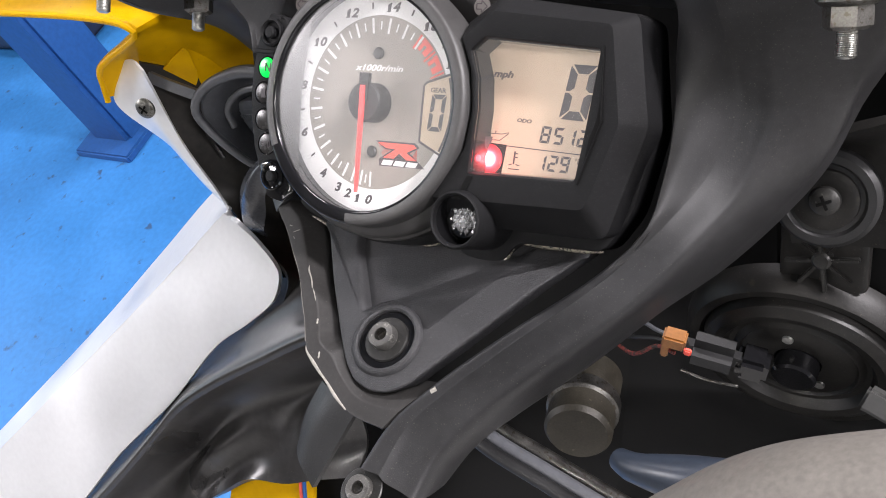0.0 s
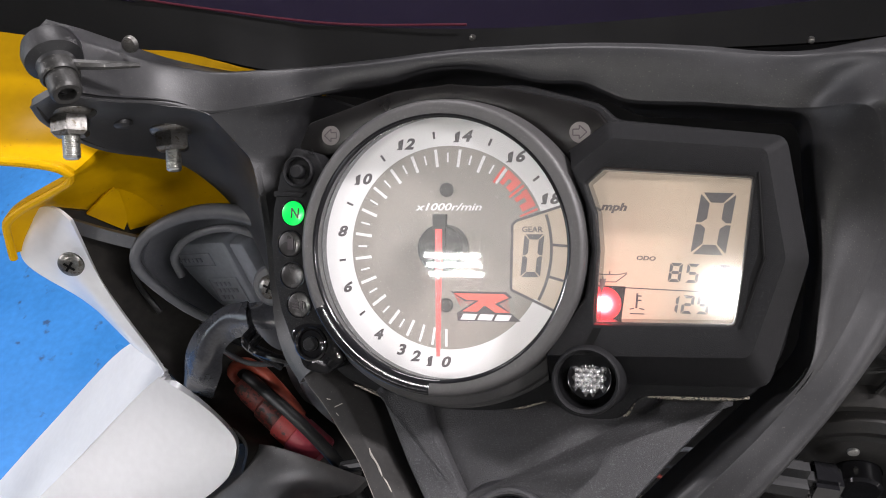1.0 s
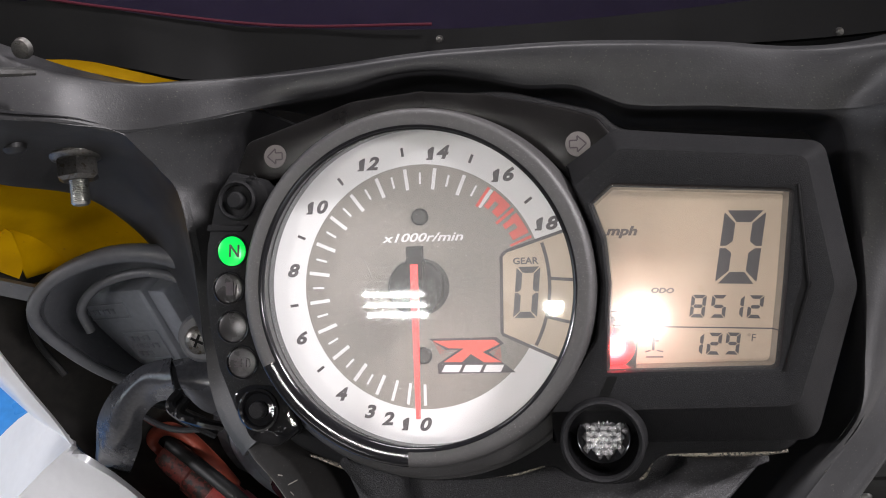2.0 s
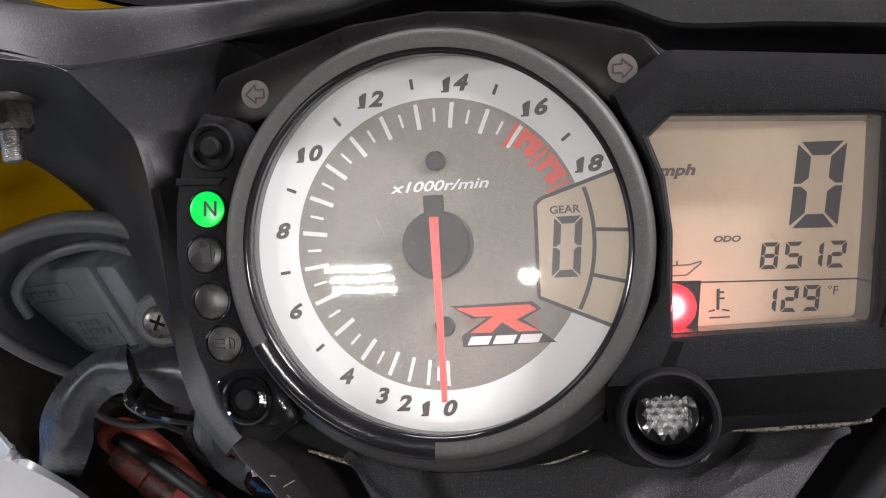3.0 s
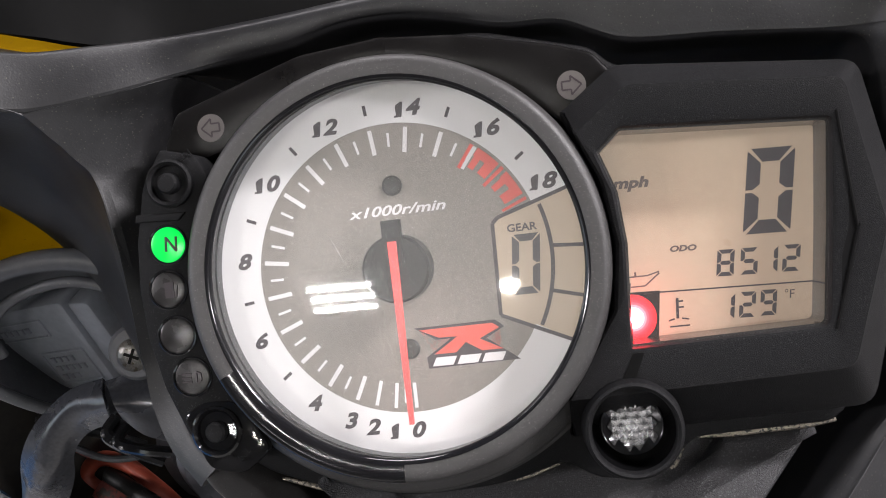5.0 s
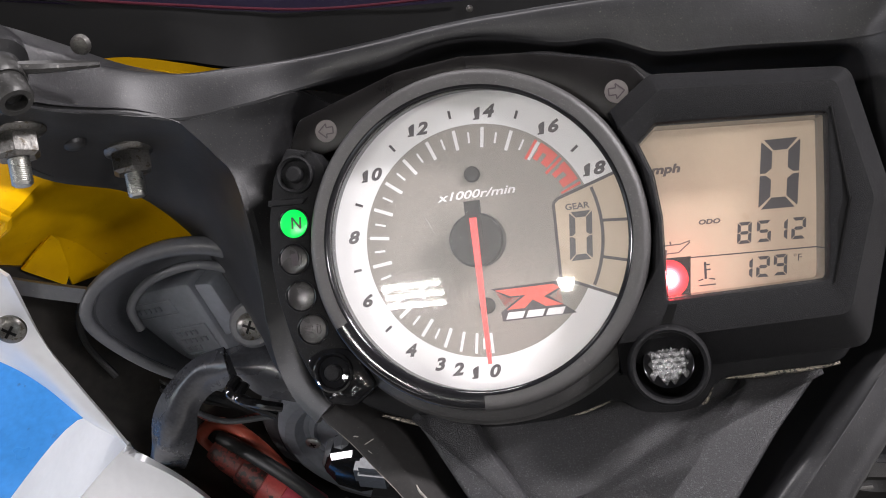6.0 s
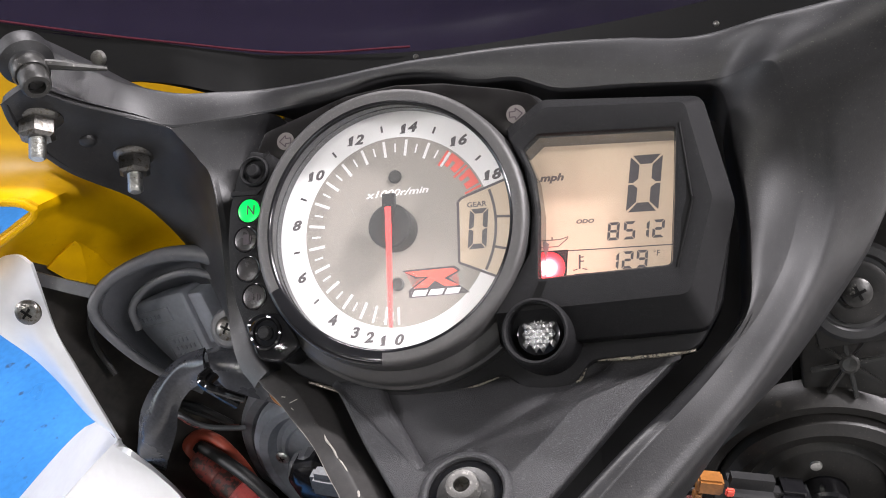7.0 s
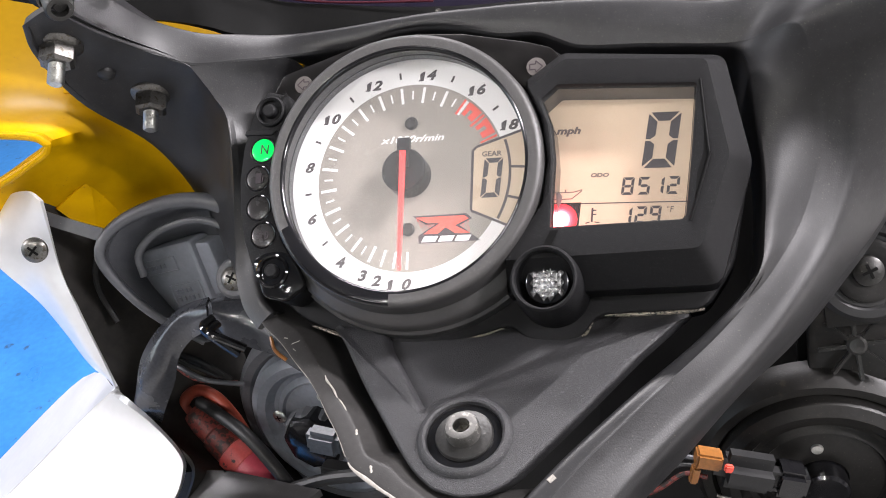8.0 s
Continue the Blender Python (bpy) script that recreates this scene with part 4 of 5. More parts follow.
band_rail_a = [(112.5, 35.6, 3.6), (117, 23, -5), (119, 7, -15.4), (114, -13, -18.2), (103.8, -31.4, -10.2), (90.3, -48.2, -5.2), (67.4, -71.4, 8), (51, -89, 19), (42, -101, 25.6), (38, -115, 32.4)]
band_rail_b = [(124, 33, 2), (128, 18, -9), (127, 2, -20), (120, -18.5, -22), (109, -37, -14.5), (96, -54, -9), (74, -77, 5), (58.5, -94, 16.5), (51, -105.5, 23), (47.5, -119, 29)]
band_rail_c = [(150, 28, -8), (146, 12, -24), (138, -6, -36), (125, -24, -42), (111, -42, -40), (95.5, -57.5, -34), (77, -80, -20), (62.5, -95.4, -5), (52.5, -107, 3), (46, -120, 10)]
band_rail_d = [(152, 26, -24), (147, 10, -38), (138, -9, -48), (125, -27, -53), (110, -45, -50), (94.5, -60, -43), (75, -82, -27), (60, -97.4, -11), (49.5, -109, -3), (42.5, -122, 4)]
BAND = [band_rail_a, band_rail_b, band_rail_c, band_rail_d]
stations = []
for w0, _, _, w3, w4 in reversed(list(zip(*WING))):
    stations.append([shift_by(w0, 0, 2, -8), shift_by(w0, 0, 1, -4), shift_by(w0, 0, 0.3, -1.2), w0, shift_by(between(w0, w3, 0.06), 0, 0, 0.7), shift_by(between(w0, w3, 0.25), 0, 0, 1.0), shift_by(between(w0, w3, 0.5), 0, 0, 1.2), shift_by(between(w0, w3, 0.88), 0, 0, 0.7), w3, between(w3, w4, 0.35), w4])
for (a, b), (c, d) in zip(OPEN_TOP[1:], OUT_TOP[1:]):
    stations.append([(a, b + 2, -60), (a, b, -24), (a, b + 0.1, -12), (a, b + 0.4, -10.2), (a, b + 1.1, -9.4), ((3 * a + c) / 4, (3 * b + d) / 4, -8.8), ((a + c) / 2, (b + d) / 2, -8.2), (c, d - 1, -8.3), (c, d, -9.2), (c, d + 1.2, -12), (c, d + 3, -26)])
stations.append([(95, 37.4, -44), (95.6, 36.8, -22), (96.2, 36.3, -12.5), (96.5, 36.0, -10.2), (98.6, 38.0, -8), (101, 41.5, -6.6), (104, 46, -4), (110, 49.8, 0), (115, 51.4, 0.6), (118, 53, -3), (121, 57, -14)])
stations.append([(97.4, 32.8, -44), (98.2, 32.3, -24), (98.5, 31.4, -13.5), (98.8, 30.8, -10.3), (110.5, 36.6, 3.4), (113, 37.6, 4.8), (120, 39.6, 7), (133, 42, 9.6), (156, 45, 14), (164, 46, 10), (168, 49, 2)])
for e, c, b1, b2, b3, b4 in list(zip(EDGE_R, CREASE, *BAND))[1:]:
    stations.append([shift_by(e, -1.5, 1, -34), shift_by(e, -1, 0.7, -14), shift_by(e, -0.6, 0.4, -4), e, c, b1, between(b1, b2, 0.5), b2, b3, between(b3, b4, 0.5), b4])
stations = [st[:4] + [between(st[3], st[4], 0.86), st[4], between(st[4], st[5], 0.18)] + st[5:] for st in stations]
part("surround", skin(list(zip(*stations)), 1.6, 8, 5), COWL, cowl, "satin black surround with worn sheen and dust")
web_row_a = [(-74, 40, 6), (-58, 42.6, 0), (-46, 45.8, -6.6), (-44.5, 46, -9.5), (-44, 46, -45)]
web_row_b = [(-71, 36, 3.5), (-60, 38.4, -2.2), (-51.6, 40.3, -7.6), (-50.2, 40.5, -11), (-49.5, 40, -45)]
web_row_c = [(-67.6, 31, -0.6), (-60.5, 31.8, -5), (-54.6, 32.4, -9.4), (-53.2, 32.5, -13), (-52.5, 32, -45)]
web_row_d = [(-64.8, 26, -3.6), (-60.4, 24.8, -7), (-56, 24, -10.6), (-54.6, 23.8, -14.5), (-54, 23, -45)]
web_row_e = [(-62, 11.5, -5), (-59.6, 10.8, -7.6), (-56.6, 10, -10.8), (-55.4, 9.8, -15), (-54.8, 9, -45)]
web_row_f = [(-63.4, -6, -12), (-60.6, -6, -12.8), (-57.2, -6, -14), (-56, -6, -17.5), (-55.2, -6, -45)]
web_row_g = [(-64.4, -16, -16), (-61.4, -16, -16.2), (-57.4, -16, -16.4), (-56, -16, -20), (-55, -16, -45)]
web_row_h = [(-64, -25, -17), (-60.8, -24.6, -16.6), (-56.4, -24, -16.2), (-55, -23.6, -19.5), (-53.6, -22, -45)]
web_row_i = [(-59.5, -36, -15), (-56.8, -35, -14), (-52.6, -33.2, -13.4), (-51.2, -32.6, -17), (-49.4, -30, -45)]
web_row_j = [(-52, -43.6, -11), (-50, -41.6, -10), (-46.6, -38.8, -9.6), (-45.6, -38, -13), (-44, -36, -40)]
web = [web_row_a, web_row_b, web_row_c, web_row_d, web_row_e, web_row_f, web_row_g, web_row_h, web_row_i, web_row_j]
part("left_web", skin([list(c) for c in zip(*web)], 1.6, 8, 5), COWL, cowl, "narrow black face beside the warning lamps")
arm_rail_a = [(-95.5, 41.8, 47), (-93, 41.3, 38), (-90.6, 41.3, 30), (-83.5, 41.8, 14), (-74, 39.8, 6), (-67.8, 31, -0.6), (-65, 26, -3.6), (-62.2, 11.5, -5), (-63.6, -6, -12), (-64.6, -16, -16), (-62.4, -27.4, -18.4), (-55.6, -36.6, -14.6)]
arm_rail_b = [(-98, 41, 47), (-96, 40.5, 38), (-94, 40.2, 29), (-87.5, 40.2, 10), (-78, 37, -2), (-73, 30, -9), (-70, 23, -12), (-67, 10, -13), (-66, -6, -17), (-66, -17, -19), (-63.2, -28, -20.6), (-56.1, -37.3, -16)]
arm_rail_c = [(-102.5, 39.6, 46), (-102.6, 38.8, 36), (-101.5, 38, 22), (-96.5, 37, -5), (-91, 33, -20), (-86, 26, -28), (-81, 17, -32), (-75, 4, -32), (-70, -8, -30), (-68, -19, -27), (-64.6, -29.6, -25), (-57, -38.2, -19)]
arm_rail_d = [(-106.5, 38.6, 44.6), (-110, 35, 35), (-112, 30, 10), (-108, 28, -28), (-104, 22, -42), (-99, 14, -50), (-92, 3, -52), (-85, -8, -50), (-78, -19, -44), (-72, -28, -36), (-65.6, -34.4, -30), (-57.8, -39.6, -22.4)]
arm_rail_e = [(-106, 40.4, 43.6), (-109.4, 37, 34), (-112, 32, 8), (-110, 29, -32), (-108, 23, -50), (-104, 14, -60), (-97, 2, -62), (-90, -10, -60), (-82, -21, -54), (-75, -30, -46), (-66.8, -36.6, -38), (-58.4, -41, -27.4)]
arm = [arm_rail_a, arm_rail_b, arm_rail_c, arm_rail_d, arm_rail_e]
part("left_arm", skin(arm, 2.0, 7, 6), COWL, cowl, "curved concave black arm carrying the mirror stay")
OUT = [(-61.9, -27.8), (-56.2, -35.3), (-48.5, -43.5), (-41.4, -48.8), (-34.6, -55), (-28.2, -60.7), (-24.1, -65), (-19.1, -71.2), (-14.5, -76.6), (-10.3, -82.6), (-7.6, -85.4), (-3.2, -88), (5.2, -92.4), (17.3, -98.5), (32.5, -100.5)]
IN = [(-59.3, -26.5), (-53, -33.4), (-44.8, -40.2), (-37, -44.8), (-29, -53), (-23, -60), (-18.6, -64.6), (-12.9, -70.2), (-8.4, -75.8), (-4.3, -81.6), (-1.6, -83), (2.2, -84.4), (8.6, -88.8), (19.2, -94), (36, -94.5)]
flat = [[(x + (u - x) * k, y + (v - y) * k, bz(y + (v - y) * k) + dz) for (x, y), (u, v) in zip(IN, OUT)] for k, dz in ((-0.85, -19), (-0.78, -9), (-0.66, -6.4), (-0.08, -1.0), (0.02, -0.3), (0.1, -0.1), (0.5, 0.0), (0.93, -0.1), (0.99, -0.3), (1.03, -0.9), (1.06, -4.5))]
part("lower_left_arm", skin(flat, 2.0, 8, 4), ARM, cowl, "chipped narrow black arm")
# A thin pale tube paints the highlight on the arm's outer edge.
part("edge_highlight", tube([shift_by((x, y, bz(y)), 0.1, 0.1, -0.15) for x, y in OUT[2:10]], [0.04, 0.12, 0.07, 0.14, 0.05, 0.12, 0.1, 0.15], 60, 6), GREY, cowl, "thin painted highlight along the outer edge")
for pts, w in (([(-40.6, -47.2), (-39.2, -47.4)], 0.45), ([(-37.4, -49.4), (-35, -48.2)], 0.4), ([(-36.4, -50.8), (-35.2, -51.6)], 0.3), ([(-23.2, -59.4), (-22.2, -61), (-19.6, -63.4), (-17.4, -66.2)], 0.75), ([(-17, -66.4), (-15.4, -67.8), (-13.6, -69.8)], 0.5), ([(-9.2, -75), (-8.6, -76.6)], 0.9), ([(-2.6, -84.4), (-1.8, -86.4)], 0.9), ([(-9, -83.9), (-7.2, -85.6), (-3, -87.9), (1, -90.1), (5.3, -92.2), (11, -95.4), (17, -98.2)], 1.3)):
    part("scraped_edge", tube([(x, y, bz(y) + 0.02) for x, y in pts], [w * 0.15, w * 0.5, w * 0.3, w * 0.45, w * 0.2], 18, 8, 0.4), BARE, cowl, "bare pale scrape along the edge")


# small parts of the lower right arm
part("pale_chip", tube([(44.6, -87.4, 20.6), (46.0, -86.1, 19.9)], 0.8, 6, 8, 0.5), BARE, cowl, "small scraped chip")
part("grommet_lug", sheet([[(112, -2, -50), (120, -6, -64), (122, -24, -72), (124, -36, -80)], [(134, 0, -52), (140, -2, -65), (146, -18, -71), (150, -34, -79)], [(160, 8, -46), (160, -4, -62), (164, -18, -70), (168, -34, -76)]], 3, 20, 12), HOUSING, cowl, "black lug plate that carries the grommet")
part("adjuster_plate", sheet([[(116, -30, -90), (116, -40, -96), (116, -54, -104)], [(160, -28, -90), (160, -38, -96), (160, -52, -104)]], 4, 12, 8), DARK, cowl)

# ---- bracket below the cluster ----
bracket = thing("cluster_bracket", (25, -60, -5), "grained black triangular plastic bracket under the cluster", "bracket")
TRI = [(-26, -44.5), (-10.5, -63), (3, -79.4), (9, -86), (15, -90.3), (22, -92), (29, -91.2), (35, -88), (48.5, -73.5), (66, -54), (79.5, -41), (60, -38), (10, -38)]
tri = rounded(TRI, 3, 4)
part("plate", stack([(inset(tri, 0.4), lambda x, y: bz(y) - 9), (inset(tri, 0.4), lambda x, y: bz(y) - 4.2), (inset(tri, 1.4), lambda x, y: bz(y) - 3.6)]), GRAIN, bracket, "grained recessed web")
FRAME = rounded([(-25, -43.2), (-9.5, -43.2), (-5.2, -52), (8.2, -69.6), (12.4, -66.4), (20.8, -64.6), (29, -66.2), (33.2, -70.2), (46, -56.6), (60.5, -41.8), (79.5, -41), (66, -54), (48.5, -73.5), (35, -88), (29, -91.2), (22, -92), (15, -90.3), (9, -86), (3, -79.4), (-10.5, -63)], [0.3, 0.3, 1, 1.5, 2, 2, 2, 1.5, 1, 0.3, 0.3, 2, 3, 3, 2, 2, 2, 3, 3, 3], 4)
tilt = (0, 0.65, 1)
part("frame", stack([(inset(FRAME, -0.5), lambda x, y: bz(y) - 9), (inset(FRAME, -0.1), lambda x, y: bz(y) - 1.7), (inset(FRAME, 0.3), lambda x, y: bz(y) - 0.7), (inset(FRAME, 0.8), lambda x, y: bz(y) - 0.2), (inset(FRAME, 1.5), lambda x, y: bz(y))]), GRAIN, bracket, "grained raised border")
BOLT = (21.4, -76.6, bz(-76.6))
part("pocket_rim", lathe([(13.2, -1), (12.6, 0.7), (11.8, 1.6), (11.0, 1.8), (10.4, 1.4), (10.1, 0.4), (10.0, 0.05)], BOLT, tilt, 56), GRAIN, bracket)
# A glossy disc laid on the border, darkened so the pocket looks sunk.
part("pocket", lathe([(10.1, 0.5), (9.8, 0.12), (0, 0.1)], BOLT, tilt, 48), WET, bracket, "glossy dark bolt pocket")


def allen_bolt(centre, axis, r, head, name, label, group=""):
    """A socket-head bolt on a domed washer."""
    ob = thing(name, centre, label, "bolt", group)
    part("washer", lathe([(r * 1.8, 0), (r * 1.82, head * 0.12), (r * 1.74, head * 0.2), (r * 1.3, head * 0.26), (0, head * 0.27)], centre, axis, 48), BLACK_STEEL, ob, "dished flange")
    part("head", lathe([(r * 1.08, head * 0.22), (r * 1.06, head * 0.74), (r * 0.99, head * 0.84), (r * 0.9, head * 0.86), (r * 0.53, head * 0.84), (r * 0.48, head * 0.76)], centre, axis, 40), HEAD, ob, "worn steel head")
    m = turned(centre, axis)
    hexa = bmesh.new()
    ring = [[hexa.verts.new(m @ Vector((r * 0.5 * math.cos(a), r * 0.5 * math.sin(a), h))) for a in np.radians(range(0, 360, 60))] for h in (head * 0.83, head * 0.42)]
    for k in range(6):
        hexa.faces.new((ring[0][k], ring[0][(k + 1) % 6], ring[1][(k + 1) % 6], ring[1][k]))
    hexa.faces.new(ring[1])
    part("socket", hexa, DULL, ob, smooth=0)
    return ob


allen_bolt(BOLT, tilt, 4.3, 6.2, "mounting_bolt", "scratched dark steel socket-head bolt in the bracket")


def cross_screw(centre, axis, r, name, label, mat, group="", dome=0.5):
    ob = thing(name, centre, label, "screw", group)
    m = turned(centre, axis)
    part("head", lathe([(r, 0), (r, r * 0.2), (r * 0.8, r * dome * 0.8), (r * 0.4, r * dome), (0, r * dome)], centre, axis, 32), mat, ob)
    # Cross slots are dark bars on the head, shade put into their colour.
    for a in (20, 110):
        part("slot", moved(box((0, 0, r * dome), (r * 0.95, r * 0.18, r * 0.1), None, 0.02), m @ Matrix.Rotation(radians(a), 4, "Z")), DARK, ob)
    return ob


def stud_nut(base, axis, r, name, label):
    """A flanged hexagon nut on a threaded stud."""
    ob = thing(name, base, label, "nut", "nuts on the mirror stay")
    m = turned(base, axis)
    part("washer", lathe([(r * 1.9, -1.2), (r * 1.9, -0.3), (r * 1.7, 0), (0, 0)], base, axis, 36), BLACK_STEEL, ob, "dirty flat washer")
    part("flange", lathe([(r * 1.62, -0.5), (r * 1.62, 0.6), (r * 1.35, 1.6), (r, 2.0), (0, 2.0)], base, axis, 36), DULL, ob)
    hexa = bmesh.new()
    rings = [[hexa.verts.new(m @ Vector((s * r * math.cos(a), s * r * math.sin(a), h))) for a in np.radians(range(0, 360, 60))] for s, h in ((1.15, 1.2), (1.24, 2.2), (1.24, r * 1.4), (0.95, r * 1.6))]
    for a, b in zip(rings, rings[1:]):
        for k in range(6):
            hexa.faces.new((a[k], a[(k + 1) % 6], b[(k + 1) % 6], b[k]))
    hexa.faces.new(rings[-1])
    part("nut", hexa, DULL, ob, "dirty zinc hexagon nut", smooth=20)
    thread = []
    for k in range(14):
        thread += [(r * 0.55, r * 1.5 + k * 0.5), (r * 0.48, r * 1.5 + k * 0.5 + 0.25)]
    part("stud", lathe(thread + [(r * 0.4, r * 1.5 + 7.1), (0, r * 1.5 + 7.1)], base, axis, 24), STEEL, ob, "bright threaded stud end")
    return ob


NUT_AXIS = (0.12, -0.98, 0.07)
stud_nut((-95.5, 37.5, -6.5), NUT_AXIS, 4.6, "stud_nut", "dirty zinc flange nut on a threaded stud")
stud_nut((-104.5, 39, 31), NUT_AXIS, 4.6, "stud_nut", "dirty zinc flange nut on a threaded stud")
single("rivet", lathe([(3.2, -0.5), (3.0, 0.7), (2.0, 1.5), (0, 1.7)], (-101, 37.6, 11.5), NUT_AXIS, 24), RUBBER, (-101, 37.6, 11.5), "small black plug in the mirror stay", "plug")
MB = (-101.3, 53.8, 42)
mount = thing("mirror_mount", MB, "dark rubber-bushed mirror mount bolted on the stay", "mirror mount")
MA = (0.55, -0.78, 0.28)
part("bush", lathe([(5.5, -4), (7.4, -3), (8.2, 0), (7.8, 3.2), (5.4, 4.6), (5.2, 6)], MB, MA, 36), RUBBER, mount)
part("collar", lathe([(5.2, 5), (5.4, 9), (4.8, 10), (0, 10)], MB, MA, 32), BLACK_STEEL, mount, "worn steel collar")
part("bolt_head", lathe([(4.3, 9.5), (4.3, 15), (3.7, 16), (2.5, 16), (2.4, 13.5), (0, 13.5)], MB, MA, 30), BLACK_STEEL, mount, "steel socket bolt head")
part("brace", tube([(-95, 50, 44), (-88, 50, 40), (-80, 51, 32)], [1.6, 1.4, 0.8], 14, 8), BLACK_STEEL, mount)

# ---- yellow nose fairing, outside and under the stay ----
yellow = thing("yellow_fairing", (-150, 40, -40), "glossy yellow painted plastic fairing with a folded edge", "fairing panel")
rim = [(-250, 30, -4), (-185, 29, -7), (-153, 27, -8), (-140, 24.8, -8), (-138, 21.8, -11), (-150, 17.4, -15.5), (-168, 11, -20), (-176.5, 6, -23), (-180, 0, -28), (-182.5, -7, -33)]
body = [rim,
        [(x + 2, y + 3, z - 2) for x, y, z in rim],
        [(-250, 52, -10), (-182, 52, -20), (-146, 46, -36), (-130, 36, -50), (-132, 26, -60), (-144, 17, -66), (-162, 4, -66)],
        [(-250, 108, -20), (-186, 112, -40), (-130, 80, -62), (-104, 42, -72), (-102, 24, -86), (-122, 8, -92), (-152, -6, -92)]]
part("side_panel", sheet(body, 1.8, 60, 24), YELLOW, yellow)
part("folded_edge", tube(rim, 1.5, 60, 10), YELLOW, yellow, "bright rolled yellow edge")
part("gusset", sheet([[(-158, 10, -44), (-152, 16, -45), (-147.5, 20.5, -46)], [(-153, 4, -60), (-150, 9, -58), (-147, 19, -49)]], 1.2, 12, 6), YELLOW, yellow, "small folded yellow gusset")
part("gusset", sheet([[(-147.5, 20, -47), (-146, 21.5, -60), (-144.5, 23, -74)], [(-153, 4, -64), (-149, 6, -70), (-142, 10, -82)]], 1.2, 12, 6), YELLOW, yellow)
strip_pts = [[(-150, 52, -30), (-110, 50, -34), (-80, 50, -36), (-56, 50, -38)], [(-150, 72, -30), (-110, 70, -34), (-80, 66, -36), (-54, 60, -38)], [(-156, 100, -36), (-112, 94, -40), (-80, 80, -42), (-52, 66, -42)]]
part("nose_strip", sheet(strip_pts, 1.5, 30, 10), YELLOW, yellow, "narrow yellow strip beyond the surround")
single("yellow_nose_corner", sheet([[(112, 57, -22), (124, 58, -24), (150, 60, -20)], [(110, 66, -30), (126, 72, -32), (150, 78, -30)]], 1.5, 14, 8), YELLOW, (125, 60, -26), "yellow painted fairing corner beyond the surround", "fairing panel")

# ---- windscreen ----
screen = thing("windscreen", (20, 62, -40), "dark tinted glossy motorcycle windscreen, seen from inside", "windscreen")
part("pane", sheet([[(-160, 82, 30), (-100, 76, 4), (-40, 68, -16), (20, 66, -26), (110, 68, -20), (190, 70, 20)], [(-166, 110, 34), (-100, 106, 0), (-40, 104, -22), (20, 106, -34), (116, 106, -24), (200, 100, 20)], [(-176, 200, 60), (-104, 206, 24), (-40, 208, 0), (20, 210, -10), (122, 206, 4), (210, 196, 50)]], 3, 50, 20), TINT, screen)
part("edge_strip", sheet([[(-150, 68, 18), (-106, 62.4, 2), (-90, 61, 0), (-74, 57.6, -1), (-60, 55, -7), (-40, 57, -16), (20, 59, -22), (106, 57, -18), (170, 60, 10)], [(-156, 84, 30), (-110, 78, 8), (-92, 76, 2), (-76, 73, -3), (-60, 71, -9), (-40, 69, -15), (20, 67, -24), (110, 69, -18), (180, 72, 16)]], 2, 70, 8), DARK, screen, "black border of the screen")
part("seam", tube([(-156, 84, 31), (-110, 78.4, 9), (-76, 73.4, -2), (-40, 69.4, -14), (0, 68, -20)], 0.4, 40, 8), material("dark_red_seal", (0.045, 0.006, 0.012), 0.75, spec=0.15), screen, "thin dark red seal")
for p in ((-88, 58.5, 25), (2, 64, -20), (98, 56.5, -12)):
    part("rivet", lathe([(2.6 if p[0] < -50 else 1.0, 0), (2.2 if p[0] < -50 else 0.8, 1.4), (0, 1.8)], p, (0, -0.4, 0.9), 16), DULL, screen, "small dull fastener")

# ---- silver side panel ----
silver = thing("silver_side_panel", (-150, -60, -85), "glossy silver-white painted fairing side panel with a screw tab", "fairing panel")
ridge = [(-149, -56, -81), (-168, -70, -86), (-210, -108, -90), (-275, -166, -92), (-420, -294, -96)]
edge = [(-150.5, -58.5, -80.5), (-134.3, -69.9, -86), (-121.3, -83.6, -90), (-120.9, -90.5, -91), (-124.9, -100.7, -92), (-142.5, -115.8, -93), (-164, -131.2, -94), (-200.3, -172, -97), (-249, -218.2, -100), (-280, -253.7, -102), (-420, -400, -112)]
fold = [(-149, -56, -81), (-160, -63.5, -84.5), (-174, -75, -87), (-184, -84.5, -88.4), (-196, -95.5, -89.4), (-214, -111.5, -90.2), (-232, -127.6, -91), (-268, -159.8, -92), (-312, -198.7, -93), (-344, -227, -94), (-440, -312, -97)]
crown = [between(a, b, 0.5) for a, b in zip(fold, edge)]
part("panel", skin([fold, [shift_by(between(a, b, 0.12), 0, 0, 0.1 * min(i, 6)) for i, (a, b) in enumerate(zip(fold, edge))], [shift_by(c, 0, 0, 0.25 * min(i, 6)) for i, c in enumerate(crown)], [shift_by(between(a, b, 0.9), 0, 0, 0.08 * min(i, 6)) for i, (a, b) in enumerate(zip(fold, edge))], edge], 2.5, 10, 6), SILVER, silver, "broad white-silver face")
part("turned_flange", sheet([ridge, [(-154, -52, -88), (-190, -50, -113), (-245, -96, -122), (-312, -160, -124), (-456, -289, -128)]], 2, 40, 6), SILVER, silver, "flange folded back along the edge")
